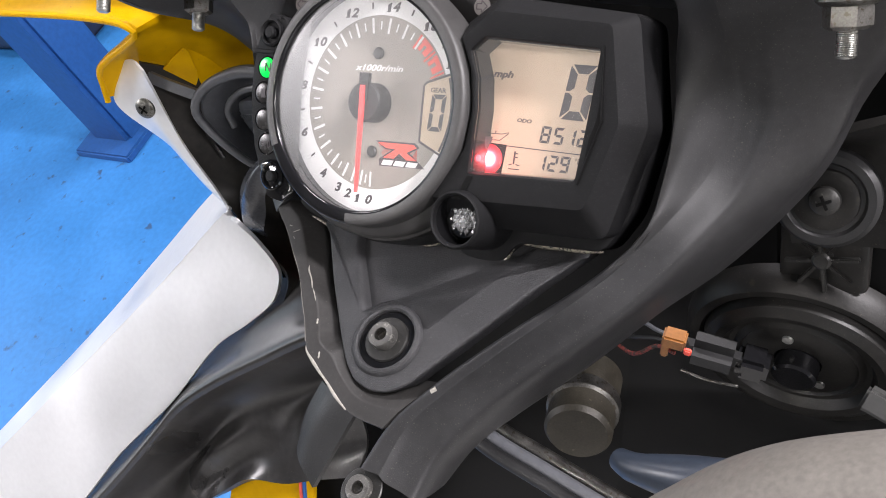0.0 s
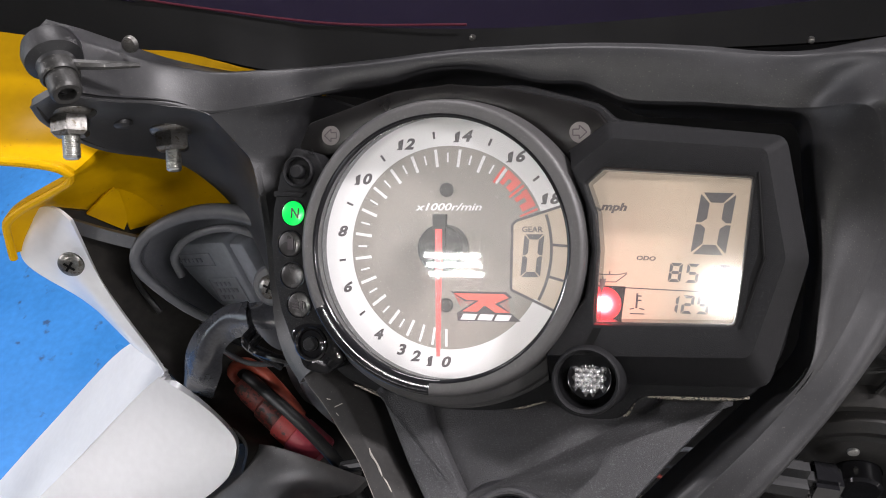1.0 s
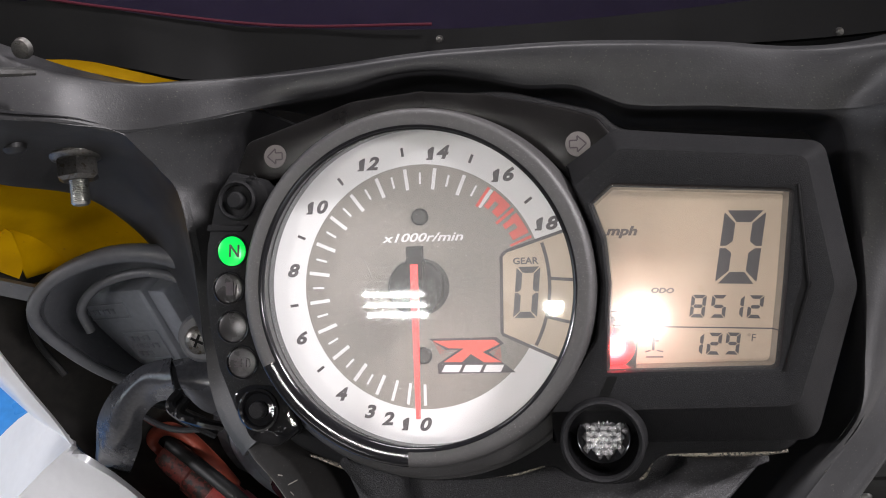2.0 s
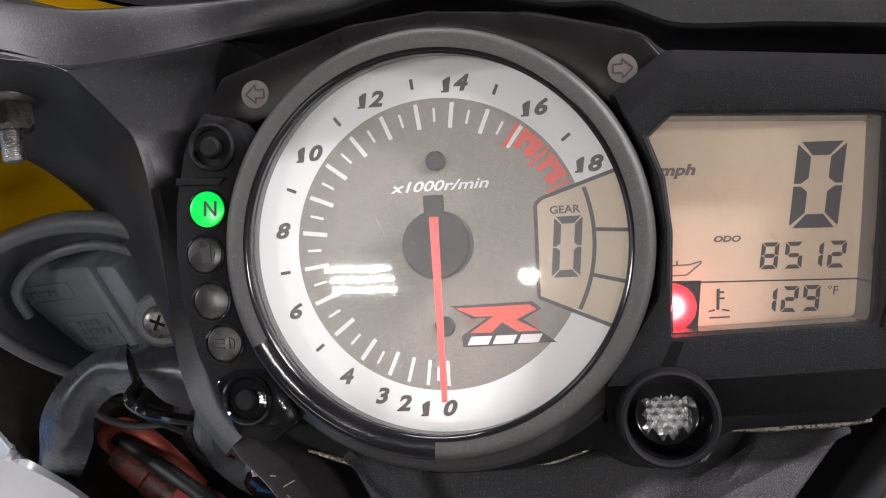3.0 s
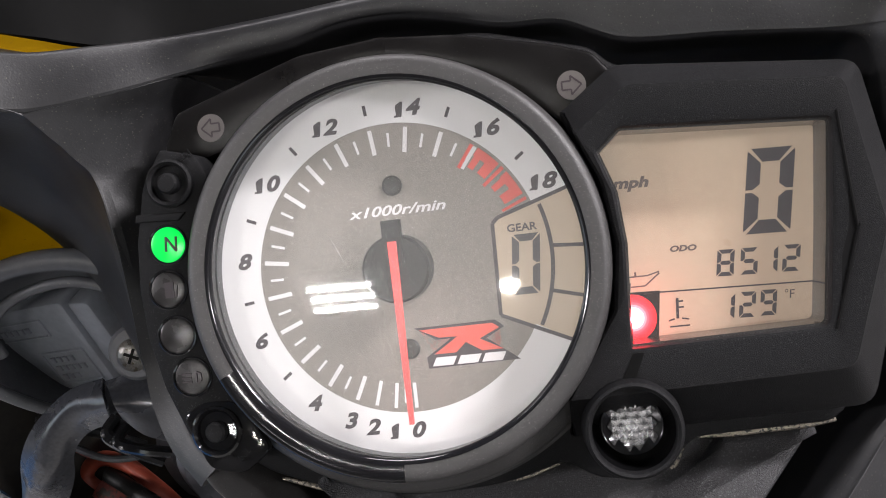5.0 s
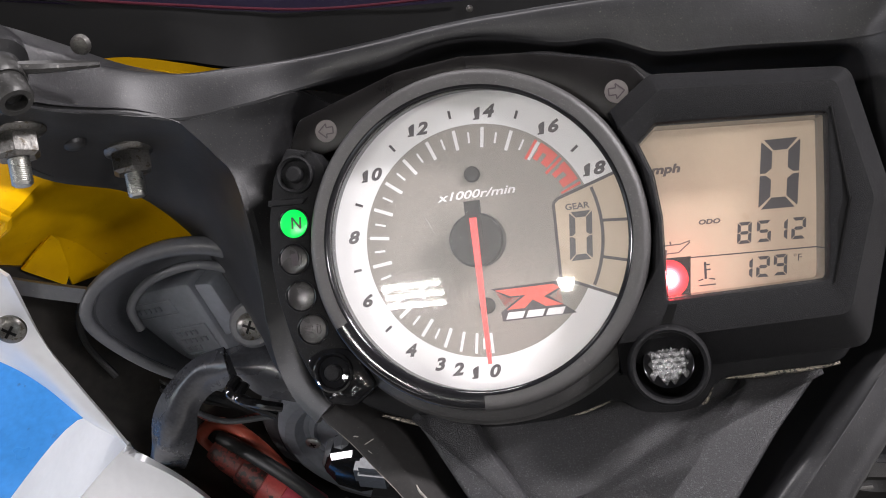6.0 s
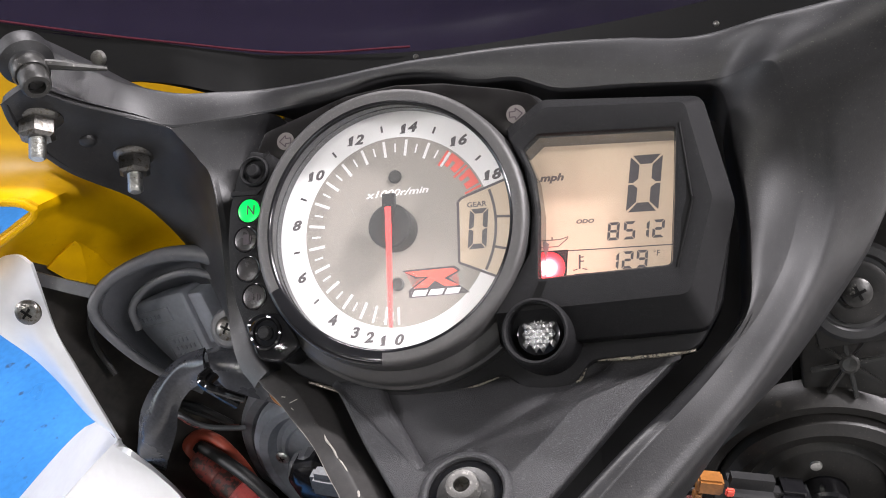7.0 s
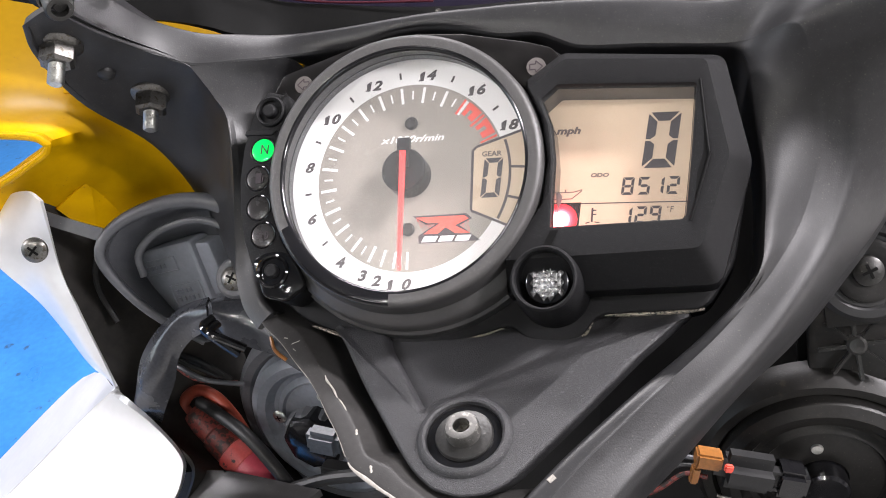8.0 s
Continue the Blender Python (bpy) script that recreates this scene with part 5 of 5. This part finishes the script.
tab = [[(-151, 7.5, -26), (-155, -13, -46), (-152, -28, -56), (-151, -46, -74), (-149, -56, -81)], [(-157, 11.5, -26), (-161, -10, -41), (-158, -30, -57), (-155, -47, -75), (-151, -55, -82)], [(-167, 12.5, -29.5), (-172, -6, -38), (-167, -26, -58), (-161, -46, -78), (-154, -53, -86)], [(-176, 8.5, -33), (-181.5, -8, -37), (-172, -25, -60), (-166, -44, -84), (-156, -52, -89)]]
part("tab", sheet(tab, 1.2, 50, 14), SILVER, silver, "grey-silver mounting tab")
cross_screw((-157.5, -8.5, -34.5), (0.25, -0.45, 0.85), 4.9, "panel_screw", "domed dull steel cross-head screw in the silver tab", DULL)

# ---- dark parts behind the left arm ----
# Dark sheets added behind the gaps, their colour standing in for deep shade.
inner = thing("dark_backing", (30, -40, -150), "dark backing added deep behind the dash to close gaps", "fairing panel")
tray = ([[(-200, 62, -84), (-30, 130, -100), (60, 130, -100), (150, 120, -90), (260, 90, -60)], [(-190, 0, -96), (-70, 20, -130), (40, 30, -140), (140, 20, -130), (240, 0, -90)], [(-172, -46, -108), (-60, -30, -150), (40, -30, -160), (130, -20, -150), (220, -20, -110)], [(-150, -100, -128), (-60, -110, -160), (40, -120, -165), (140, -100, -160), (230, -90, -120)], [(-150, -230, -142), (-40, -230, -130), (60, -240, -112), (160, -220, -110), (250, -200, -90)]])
part("backing_wall", skin([[(-163, 12, -34.5), (-168, -8, -45), (-164, -26, -60.5), (-157, -46, -79), (-150, -56, -84.5), (-136, -71.5, -90.5), (-117, -87, -93.5), (-123, -107, -96)], [(-150, 10, -70), (-152, -8, -76), (-148, -26, -86), (-142, -46, -98), (-138, -58, -104), (-126, -76, -108), (-108, -94, -112), (-110, -110, -114)], [(-120, 10, -112), (-120, -8, -116), (-118, -26, -122), (-112, -46, -128), (-108, -60, -132), (-98, -80, -136), (-84, -98, -138), (-84, -118, -140)]], 2, 8, 5), INNER, inner, "dark backing wall added beside the tab")
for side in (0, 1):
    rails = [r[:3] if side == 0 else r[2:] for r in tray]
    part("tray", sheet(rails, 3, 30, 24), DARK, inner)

relay = thing("junction_box", (-121, -13, -85), "dusty black moulded plastic box with raised lettering", "junction box")
m_box = basis((-124, -14, -75), (35, 2, 13), (-0.26, -0.55, 0.79))
part("body", moved(slab(rounded([(-19, -17), (19, -17), (20, 15), (-19, 15)], 2.5), -18, 0, 1.5), m_box), BOX_GREY, relay)
part("shoulder", moved(slab(rounded([(12, -12), (27, -8), (27, 12), (12, 14)], 2), -14, -2, 1.2), m_box), BOX_GREY, relay)
part("label_panel", moved(ringed(rounded([(-17, 4), (8, 4), (8, 10.5), (-17, 10.5)], 0.6), rounded([(-16.3, 4.6), (7.4, 4.6), (7.4, 9.9), (-16.3, 9.9)], 0.4), -0.5, 0.5, 0.2), m_box), BOX_GREY, relay)
part("label_panel", moved(ringed(rounded([(-2, -14), (16, -14), (16, -1.5), (-2, -1.5)], 0.6), rounded([(-1.3, -13.3), (15.3, -13.3), (15.3, -2.2), (-1.3, -2.2)], 0.4), -0.5, 0.5, 0.2), m_box), BOX_GREY, relay)
for y, w in ((7.2, 17), (-4.6, 11), (-7.9, 14), (-11.2, 9)):
    x = -13.5 if y > 0 else 0.6
    for k in range(int(w / 2.6)):
        part("lettering_bar", moved(slab([(x + 2.6 * k, y - 0.9), (x + 2.6 * k + 1.8, y - 0.9), (x + 2.6 * k + 1.8, y + 0.9), (x + 2.6 * k, y + 0.9)], -0.2, 0.7, 0.12), m_box), BOX_GREY, relay)
part("duct", tube([(-78, 4, -52), (-92, 10, -47), (-108, 11, -46), (-124, 7, -46), (-135, 0, -46), (-139, -9, -48), (-134, -19, -56), (-124, -29, -66), (-108, -38, -78)], [3.4, 3.2, 3, 2.6, 2.2, 2, 1.8, 1.8, 1.8], 50, 16), DUSTY, relay, "smooth black bead round the box")
part("duct_shell", sheet([[(-78, 4, -54), (-92, 9.5, -50), (-108, 10.5, -49), (-123, 6.5, -49), (-133.5, 0, -49), (-137, -9, -51), (-132, -18.5, -59), (-123, -28, -69), (-108, -37, -80)], [(-80, -4, -64), (-95, 1, -68), (-108, 3, -72), (-122, 2, -80), (-134, -3, -86), (-136, -10, -88), (-130, -18, -92), (-121, -26, -94), (-106, -32, -96)], [(-84, -14, -72), (-96, -10, -80), (-106, -8, -86), (-116, -8, -92), (-124, -10, -96), (-124, -13, -98), (-120, -17, -98), (-114, -20, -98), (-104, -24, -98)]], 1.5, 40, 10), DUSTY, relay, "hollow dusty shell round the box")
part("duct_lip", tube([(-84, 0, -55), (-100, 5, -52), (-118, 2, -54), (-128, -6, -57), (-128, -14, -62)], 1.6, 30, 12), DUSTY, relay)
single("support_strip", sheet([[(-160, 8, -37), (-150, 5, -40), (-134, 0.5, -46)], [(-160, 3, -38), (-150, 0, -41), (-136, -4, -47)]], 3, 14, 6), DUSTY, (-148, 3, -41), "flat black strip under the yellow fairing", "strip")
single("thin_cable", tube([(-146, 2, -60), (-152, -8, -64), (-152, -18, -68), (-146, -30, -74)], 1.3, 24, 8), RUBBER, (-150, -12, -65), "thin black cable behind the silver tab", "cable")
cross_screw((-87, -17, -58), (0.1, -0.1, 1), 4.6, "arm_screw", "steel cross-head screw on a black lug", DULL)
single("lug", lathe([(8, -6), (8, -1), (7, 0), (0, 0)], (-86.6, -16.6, -58.2), (0.1, -0.1, 1), 32), DUSTY, (-86.6, -16.6, -58), "black plastic lug under a screw", "lug")

loom = thing("wiring_loom", (-95, -30, -60), "taped black wiring loom bent over a plastic clip", "wiring")
part("sleeve", skin([[(-99, -23, -62), (-111, -26, -64), (-123.5, -34, -68), (-133, -44.5, -73), (-140, -58, -82), (-153, -68, -100)],
                     [(-97, -27, -57), (-109.5, -30, -61), (-119, -38, -64.5), (-127, -48, -70), (-136, -59, -79), (-149, -70, -98)],
                     [(-96, -30, -56), (-109, -34, -62.5), (-116, -40, -66), (-124, -51, -71), (-133, -61, -80.5), (-145, -71, -100)],
                     [(-98, -36, -62), (-108, -39, -67), (-115.5, -45, -72), (-120, -54, -78), (-129, -65, -87), (-142, -72, -106)]], 1.0, 8, 6), TAPE, loom, "wrinkled glossy tape sleeve")
part("sleeve", skin([[(-99, -24, -62), (-92, -23, -62), (-83, -24, -62), (-71, -33, -62), (-62, -40, -65), (-48, -48, -68)],
                     [(-95, -26, -57), (-89, -26.5, -58), (-81, -28.5, -58.5), (-70, -36, -60), (-61, -43, -63), (-47, -50, -66)],
                     [(-93, -30, -55), (-87, -31, -57), (-79, -34, -58), (-69, -40, -60), (-60, -46, -63), (-46, -53, -66)],
                     [(-94, -35, -61), (-88, -40, -61), (-79, -43, -62), (-70, -46, -64), (-62, -51, -67), (-48, -57, -70)]], 1.0, 8, 6), TAPE, loom, "glossy tape sleeve passing under the arm")
for a, b, r in (((-91, -33, -52), (-80, -46, -54), 1.9), ((-88, -35, -51), (-78, -44, -54), 1.6)):
    part("clip", tube([a, (a[0] - 1.5, a[1] - 4, a[2] + 3), ((a[0] + b[0]) / 2 - 1, (a[1] + b[1]) / 2 - 2, a[2] + 2), b], r, 24, 10), GLOSS, loom, "shiny black cable clip")
single("copper_wire", tube([(-71, -39, -60), (-69, -44, -60), (-65, -47.5, -62)], 0.7, 12, 8), AMBER, (-69, -43, -61), "thin orange-brown wire under the arm", "wire")

for k in range(5):
    s = Vector((-150 + 4 * k, -32 - 3 * k, -102 + 2 * k))
    single("harness_wire", tube([s, s + Vector((9, -3 - 2 * (k % 2), 5)), s + Vector((20, -11 + 3 * (k % 3), 3)), s + Vector((33, -17 + 2 * k, -6))], (1.2, 0.9, 1.6, 0.8, 1.1)[k], 24, 8), (RUBBER, TAPE, RUBBER, GRIME_RED, DUSTY)[k], s, ("thin black wire behind the loom", "grey taped wire behind the loom", "black sleeved wire behind the loom", "grimy dark red wire behind the loom", "dusty grey wire behind the loom")[k], "wire", "wires behind the loom")

red = thing("red_connector", (-105, -80, -112), "faded red rubber cable connector, grimy", "connector")
a, b = Vector((-130, -64, -112)), Vector((-92, -95, -114))
way = b - a
part("boot", lathe([(0, 0), (5.5, 0.5), (6.3, 6), (6.2, 14), (7.2, 15), (7.4, 26)], a, way, 32), GRIME_RED, red, "ribbed grimy boot")
part("collar", lathe([(7.0, 25), (8.0, 25.6), (8.0, 34), (7.2, 35)], a, way, 32), RED, red)
part("cap", lathe([(7.0, 34), (8.6, 34.6), (8.8, 48), (8.2, 49), (0, 49)], a, way, 32), material("rose_plastic", (0.40, 0.05, 0.075), 0.4), red, "rose-red plastic cap")
part("cable", tube([(-131, -66, -112), (-134, -61, -110), (-131, -56.5, -109), (-125, -55, -108), (-117, -58, -107), (-110, -64, -107), (-106, -70, -110), (-103, -78, -116)], 2.6, 50, 14), ORANGE, red, "red-orange cable loop")
single("black_cable", tube([(-124, -60, -106), (-110, -66, -99), (-94, -75, -94), (-82, -88, -98), (-75, -99, -103), (-70, -112, -108)], 2.7, 40, 12), RUBBER, (-95, -80, -100), "thick black rubber cable beside the red connector", "cable")
single("tie_bar", tube([(-74, -94, -96), (-58, -90, -92), (-40, -88, -88)], 2.6, 16, 10), RUBBER, (-58, -90, -92), "black plastic cable strap by the connector", "strap")


# ---- backs of the two headlamps ----
def headlamp(centre, axis, name, label, skin_mat, boot_mat):
    ob = thing(name, centre, label, "headlamp", "pair of headlamps")
    part("shell", lathe([(46, -17), (46, -14), (45, -9), (42.5, -6), (39, -6.5), (37, -9)], centre, axis, 72), skin_mat, ob, "dusty black rounded shell")
    part("boot", lathe([(38, -9.5), (36.5, -4), (33, -1.6), (29.5, -2.4), (27, -6), (25, -6.4), (22.5, -4.6), (21, -6.5)], centre, axis, 64), boot_mat, ob, "stepped rubber dust boot")
    part("plate", lathe([(22, -6), (20, -5), (9, -5), (8, -12), (0, -12)], centre, axis, 48), boot_mat, ob, "round bulb-holder plate")
    m = turned(centre, axis)
    for a in (100, 190, 300):
        p = m @ Vector((15 * math.cos(radians(a)), 15 * math.sin(radians(a)), -5))
        part("holder_screw", lathe([(2.2, 0), (2.0, 0.9), (0, 1.1)], p, axis, 20), STEEL, ob, "small bright screw")
    part("bulb_base", lathe([(8.5, -10), (8.5, 2), (7.5, 3), (0, 3)], centre, axis, 32), GLOSS, ob)
    return ob


AXIS = (0.0, -0.72, 0.69)
# The left back is lighter than the right, raised for missing side light.
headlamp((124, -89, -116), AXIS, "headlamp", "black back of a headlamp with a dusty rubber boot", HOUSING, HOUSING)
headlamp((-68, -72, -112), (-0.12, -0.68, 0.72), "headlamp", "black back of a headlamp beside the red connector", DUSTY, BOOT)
plug = thing("bulb_plug", (100, -80, -96), "dark bulb plug with amber locking clip and wires", "connector")
m_plug = basis((97, -83.5, -98), (1, -0.12, -0.25), (0.1, -0.6, 0.8))
part("body", moved(box((0, 0, 0), (24, 14, 13), None, 4.5), m_plug), RUBBER, plug)
part("socket", moved(box((15, -2, -2), (12, 11, 12), None, 2), m_plug), GLOSS, plug)
part("clip", moved(join(box((-15, 4, 2), (9, 6, 7), None, 0.8), box((-18, -4, 1), (3, 7, 4), None, 0.6)), m_plug), AMBER, plug, "amber locking clip")
part("button", moved(box((-9, 5, 7.6), (3, 3, 2), None, 0.5), m_plug), RED_INK, plug)
for k in (0, 1, 2):
    s = Vector((83, -80 - 3 * k, -95))
    part("wire", tube([s, s + Vector((-8, 1, -2)), s + Vector((-20, 2 - 4 * k, -10)), s + Vector((-34, -6, -24))], 0.9, 20, 8), (DUSTY, RUBBER, GRIME_RED)[k], plug)
part("spring_wire", moved(tube([(-10, -8, 6), (0, -8.4, 7), (12, -7, 7)], 0.6, 12, 8), m_plug), DULL, plug, "bright spring wire")
spare = thing("bulb_socket", (-70, -74, -104), "black bulb socket with a pale grey locking clip", "connector")
m_sock = turned((-70, -75, -104), (-0.12, -0.68, 0.72))
part("body", lathe([(13, -6), (13, 2), (11.5, 4), (8, 5), (0, 5)], (-70, -75, -105), (-0.12, -0.68, 0.72), 8), GLOSS, spare, "eight-sided black socket", smooth=20)
part("skirt", lathe([(14.5, -7), (14.2, -2), (12.8, 0)], (-71, -77, -105), (-0.12, -0.68, 0.72), 10), DUSTY, spare, "grey translucent skirt", smooth=20)
part("clip", moved(box((9, 8, 7), (14, 11, 8), None, 2.0), m_sock), material("pale_grey_plastic", (0.06, 0.067, 0.08), 0.36, vary=0.4), spare, "pale grey shiny clip")
part("wire_guide", moved(box((13, -8, 6), (14, 6, 7), None, 1.0), m_sock), RUBBER, spare)
cross_screw((-88, -65.5, -109), (-0.12, -0.68, 0.72), 3.0, "holder_screw", "small bright cross-head screw on the lamp boot", STEEL)

# ---- right-hand small parts ----
grom = thing("grommet", (135.5, -19.5, -68), "round black rubber grommet with a steel washer and screw", "grommet")
part("ring", lathe([(17, -6), (17, -1), (15.5, 0.6), (13, 0.6), (12, -0.6), (10.5, -0.8)], (135.5, -19.5, -66), (0.05, -0.3, 0.95), 56), RUBBER, grom)
part("washer", lathe([(10.6, -0.8), (10.4, 0.4), (8.5, 1.0), (5.5, 0.2), (0, 0.2)], (135.5, -19.5, -66), (0.05, -0.3, 0.95), 48), HOUSING, grom, "dull dark dished washer")
part("screw", lathe([(5.0, 0.2), (4.8, 1.8), (3.2, 3.0), (0, 3.4)], (135.5, -19.5, -66), (0.05, -0.3, 0.95), 32), BLACK_STEEL, grom, "worn cross-head screw")
# Dark bars again give the cross slot its shade by colour.
for a in (15, 105):
    part("slot", moved(box((0, 0, 3.2), (5, 1, 0.8), None, 0.1), turned((135.5, -19.5, -66), (0.05, -0.3, 0.95)) @ Matrix.Rotation(radians(a), 4, "Z")), DARK, grom)
fan = thing("adjuster_knob", (133.5, -41, -86), "dirty black star-shaped headlamp adjuster", "adjuster")
for a in range(0, 360, 45):
    part("arm", moved(box((7, 0, 0), (11, 1.5, 2.6), None, 0.4), turned((133.5, -41, -86), (0, -0.35, 0.94)) @ Matrix.Rotation(radians(a + 8), 4, "Z")), HOUSING if a % 90 else BLACK_STEEL, fan)
part("plate", moved(slab(rounded([(-15, -13), (15, -13), (15, 13), (-15, 13)], 3), -7, -3, 1), turned((133.5, -41, -86), (0, -0.35, 0.94))), HOUSING, fan, "square black backing plate")
part("centre", lathe([(3.4, -6), (3.4, 1.2), (2.4, 1.9), (0, 1.6)], (133.5, -41, -86), (0, -0.35, 0.94), 24), BLACK_STEEL, fan, "grimy centre boss")

# ---- below: shroud, hoses and fork top ----
shroud = thing("air_duct_shroud", (-100, -130, -70), "smooth black moulded shroud with a rounded ridge", "shroud")
ROLL = [(-66, -102, -68), (-85, -109.4, -70), (-114, -125.8, -72), (-145, -144, -73.5), (-176, -166, -77), (-197, -187, -81), (-230, -220, -87), (-330, -318, -100)]
UPPER = [(-58, -94, -84), (-112, -88, -99), (-148, -98, -105), (-166, -122, -106), (-204, -156, -109), (-232, -184, -111), (-282, -230, -114), (-380, -326, -120)]
HEM = [(-78, -186, -110), (-102, -194, -108), (-125, -203, -110), (-150, -207, -108), (-174, -223, -112), (-196, -240, -112), (-228, -268, -116), (-320, -350, -122)]
folds = [UPPER, [shift_by(between(a, b, 0.62), 0, 0, -5) for a, b in zip(UPPER, ROLL)], [shift_by(r, 1, 4, -1.2) for r in ROLL], ROLL, [shift_by(r, -0.5, -3.4, -2.6) for r in ROLL]]
for k, drop, wave in ((0.14, 14, 0.0), (0.32, 24, 4.0), (0.55, 13, -5.0), (0.8, 9, 4.0)):
    folds.append([shift_by(between(a, b, k), 0, 0, -drop + wave * math.sin(1.9 * i + 6 * k)) for i, (a, b) in enumerate(zip(ROLL, HEM))])
part("upper_shell", skin(folds[:5], 3, 10, 7), SHROUD, shroud, "smooth shell up to the rolled ridge")
part("lower_shell", skin(folds[4:] + [HEM], 3, 10, 7), SHROUD, shroud, "creased hollow skin with a flared hem")
single("rubber_flap", sheet([[(-36, -128, -50), (-46, -147, -50), (-57, -168, -50)], [(-50, -124, -52), (-60, -140, -52), (-68, -160, -53)], [(-62, -122, -58), (-70, -138, -58), (-74, -156, -58)]], 2.5, 14, 8), RUBBER, (-55, -140, -52), "loose black rubber flap below the arm", "flap")
single("yellow_lower_panel", sheet([[(-178, -206, -126), (-146, -200, -126), (-118, -194, -126)], [(-180, -262, -124), (-150, -262, -126), (-114, -262, -126)]], 2, 14, 8), YELLOW, (-146, -230, -124), "yellow lower fairing panel under the shroud", "fairing panel")
single("red_wire", tube([(-116, -192, -112), (-115, -203, -112), (-113, -222, -114)], 1.1, 16, 8), RED_INK, (-115, -203, -112), "thin red wire below the shroud", "wire")
single("blue_wire", tube([(-113, -193, -111), (-111.6, -203, -111), (-109.6, -222, -113)], 1.1, 16, 8), BLUE_STEEL, (-111.6, -203, -111), "thin blue wire below the shroud", "wire")
allen_bolt((31, -119, 34), tilt, 4.0, 4.0, "stay_bolt", "worn steel socket-head bolt at the foot of the arm")
fork = thing("fork_cap", (60, -114, -70), "oxidised alloy fork cap, stained", "fork cap")
part("cap", lathe([(13, -30), (13, 2), (11.5, 4), (0, 4)], (60, -114, -62), (0.25, -0.4, 0.8), 40), STONE, fork)
part("collar", lathe([(13, -16), (14.2, -15), (14.2, -9), (13, -8)], (60, -114, -62), (0.25, -0.4, 0.8), 40), DULL, fork, "grey collar ring")
for k in range(3):
    s = Vector((43, -113 - 3 * k, -34 + 4 * k))
    single("brake_hose", tube([s - Vector((12, -4, 2)), s, s + Vector((20, -5.5, 0)), s + Vector((49, -13.5, 0)), s + Vector((90, -26, -4))], 2.5, 30, 12), (DULL, DUSTY, RUBBER)[k], s, ("grey braided hose beside the fork cap", "dusty control cable beside the fork cap", "black control hose beside the fork cap")[k], "hose", "hoses by the fork")
single("blue_hose", tube([(98, -101, -4), (106, -101, 0), (130, -98, 4), (175, -94, 6)], [3.5, 7, 9.5, 10.5], 24, 16), HOSE, (130, -98, 0), "slate-blue rubber hose with a rounded end", "hose")
bar_end = thing("handlebar", (175, -58, 100), "dusty grey-brown handlebar with a rubber grip", "handlebar")
part("grip", tube([(152, -81, 101), (168, -69, 106), (188, -61, 108), (217, -53, 108)], [16, 17.4, 18, 18], 30, 28), GREY, bar_end)
part("end_cap", tube([(136, -97, 92), (142, -91, 96), (153, -80.4, 101.4)], [9, 13, 15.6], 16, 28), GREY, bar_end)
single("pale_connector", box((158, -91, -100), (14, 9, 8), Matrix.Rotation(radians(-20), 4, "Z"), 1.2), material("pale_plastic", (0.06, 0.06, 0.058), 0.5), (158, -91, -100), "pale grey plastic connector by the headlamp", "connector")
stud_nut((150, 31, 22), (0.05, -0.95, -0.2), 4.6, "stud_nut", "bright zinc nut and stud under the other mirror stay")

# ---- workshop things ----
lift = tagged(new("lift_column"), "dark blue painted steel lift column on a foot plate", "lift column")
lift.location = (-1.75, 0.71, 0)


def world_part(name, bm, mat, parent, label=""):
    me = bpy.data.meshes.new(name)
    bm.to_mesh(me)
    bm.free()
    me.materials.append(mat)
    ob = new(name, me)
    ob.parent = parent
    return tagged(ob, label) if label else ob


world_part("post", box((0, 0.08, 1.0), (0.14, 0.12, 2.0), None, 0.012), BLUE_STEEL, lift)
world_part("foot_plate", box((0.0, 0.07, 0.012), (0.2, 0.2, 0.024), None, 0.005), BLUE_STEEL, lift)
cabinet = tagged(new("tool_cabinet"), "dark navy steel tool cabinet against the wall", "tool cabinet")
cabinet.location = (-2.75, 1.28, 0)
world_part("body", box((0, 0, 0.4), (1.2, 0.5, 0.8), None, 0.02), material("navy_steel", (0.012, 0.016, 0.035), 0.4), cabinet)
for k in range(3):
    world_part("drawer", box((0, -0.26, 0.15 + 0.25 * k), (1.1, 0.03, 0.21), None, 0.01), material("navy_drawer", (0.015, 0.02, 0.04), 0.4), cabinet)

fixture = tagged(new("tube_fixture"), "white ceiling fitting with three bright tubes", "ceiling light")
fixture.location = (TUBE_AT[0], TUBE_AT[1], CEIL)
world_part("tray", box((0, 0, -0.02), (0.5, 0.28, 0.04), None, 0.008), FITTING, fixture)
for k in range(3):
    t = tube([(-0.18, 0.08 * (k - 1), -0.052), (0.18, 0.08 * (k - 1), -0.052)], 0.012, 6, 12)
    world_part("tube", t, GLOW, fixture, "glowing white tube")
lampfit = tagged(new("bulb_fixture"), "round ceiling spot lamp", "ceiling light")
lampfit.location = (BULB_AT[0], BULB_AT[1], CEIL)
world_part("housing", lathe([(0.07, 0), (0.07, -0.03), (0.05, -0.035), (0, -0.035)], n=32), FITTING, lampfit)
# Fittings for the added fill panels.
for x, y, watts in FILL_PANELS:
    f = tagged(new("fill_panel_fixture"), "unseen ceiling panel added for fill light", "ceiling light", "ceiling panels")
    f.location = (x, y, CEIL)
    world_part("frame", box((0, 0, -0.012), (1.26, 0.36, 0.024), None, 0.006), FITTING, f)
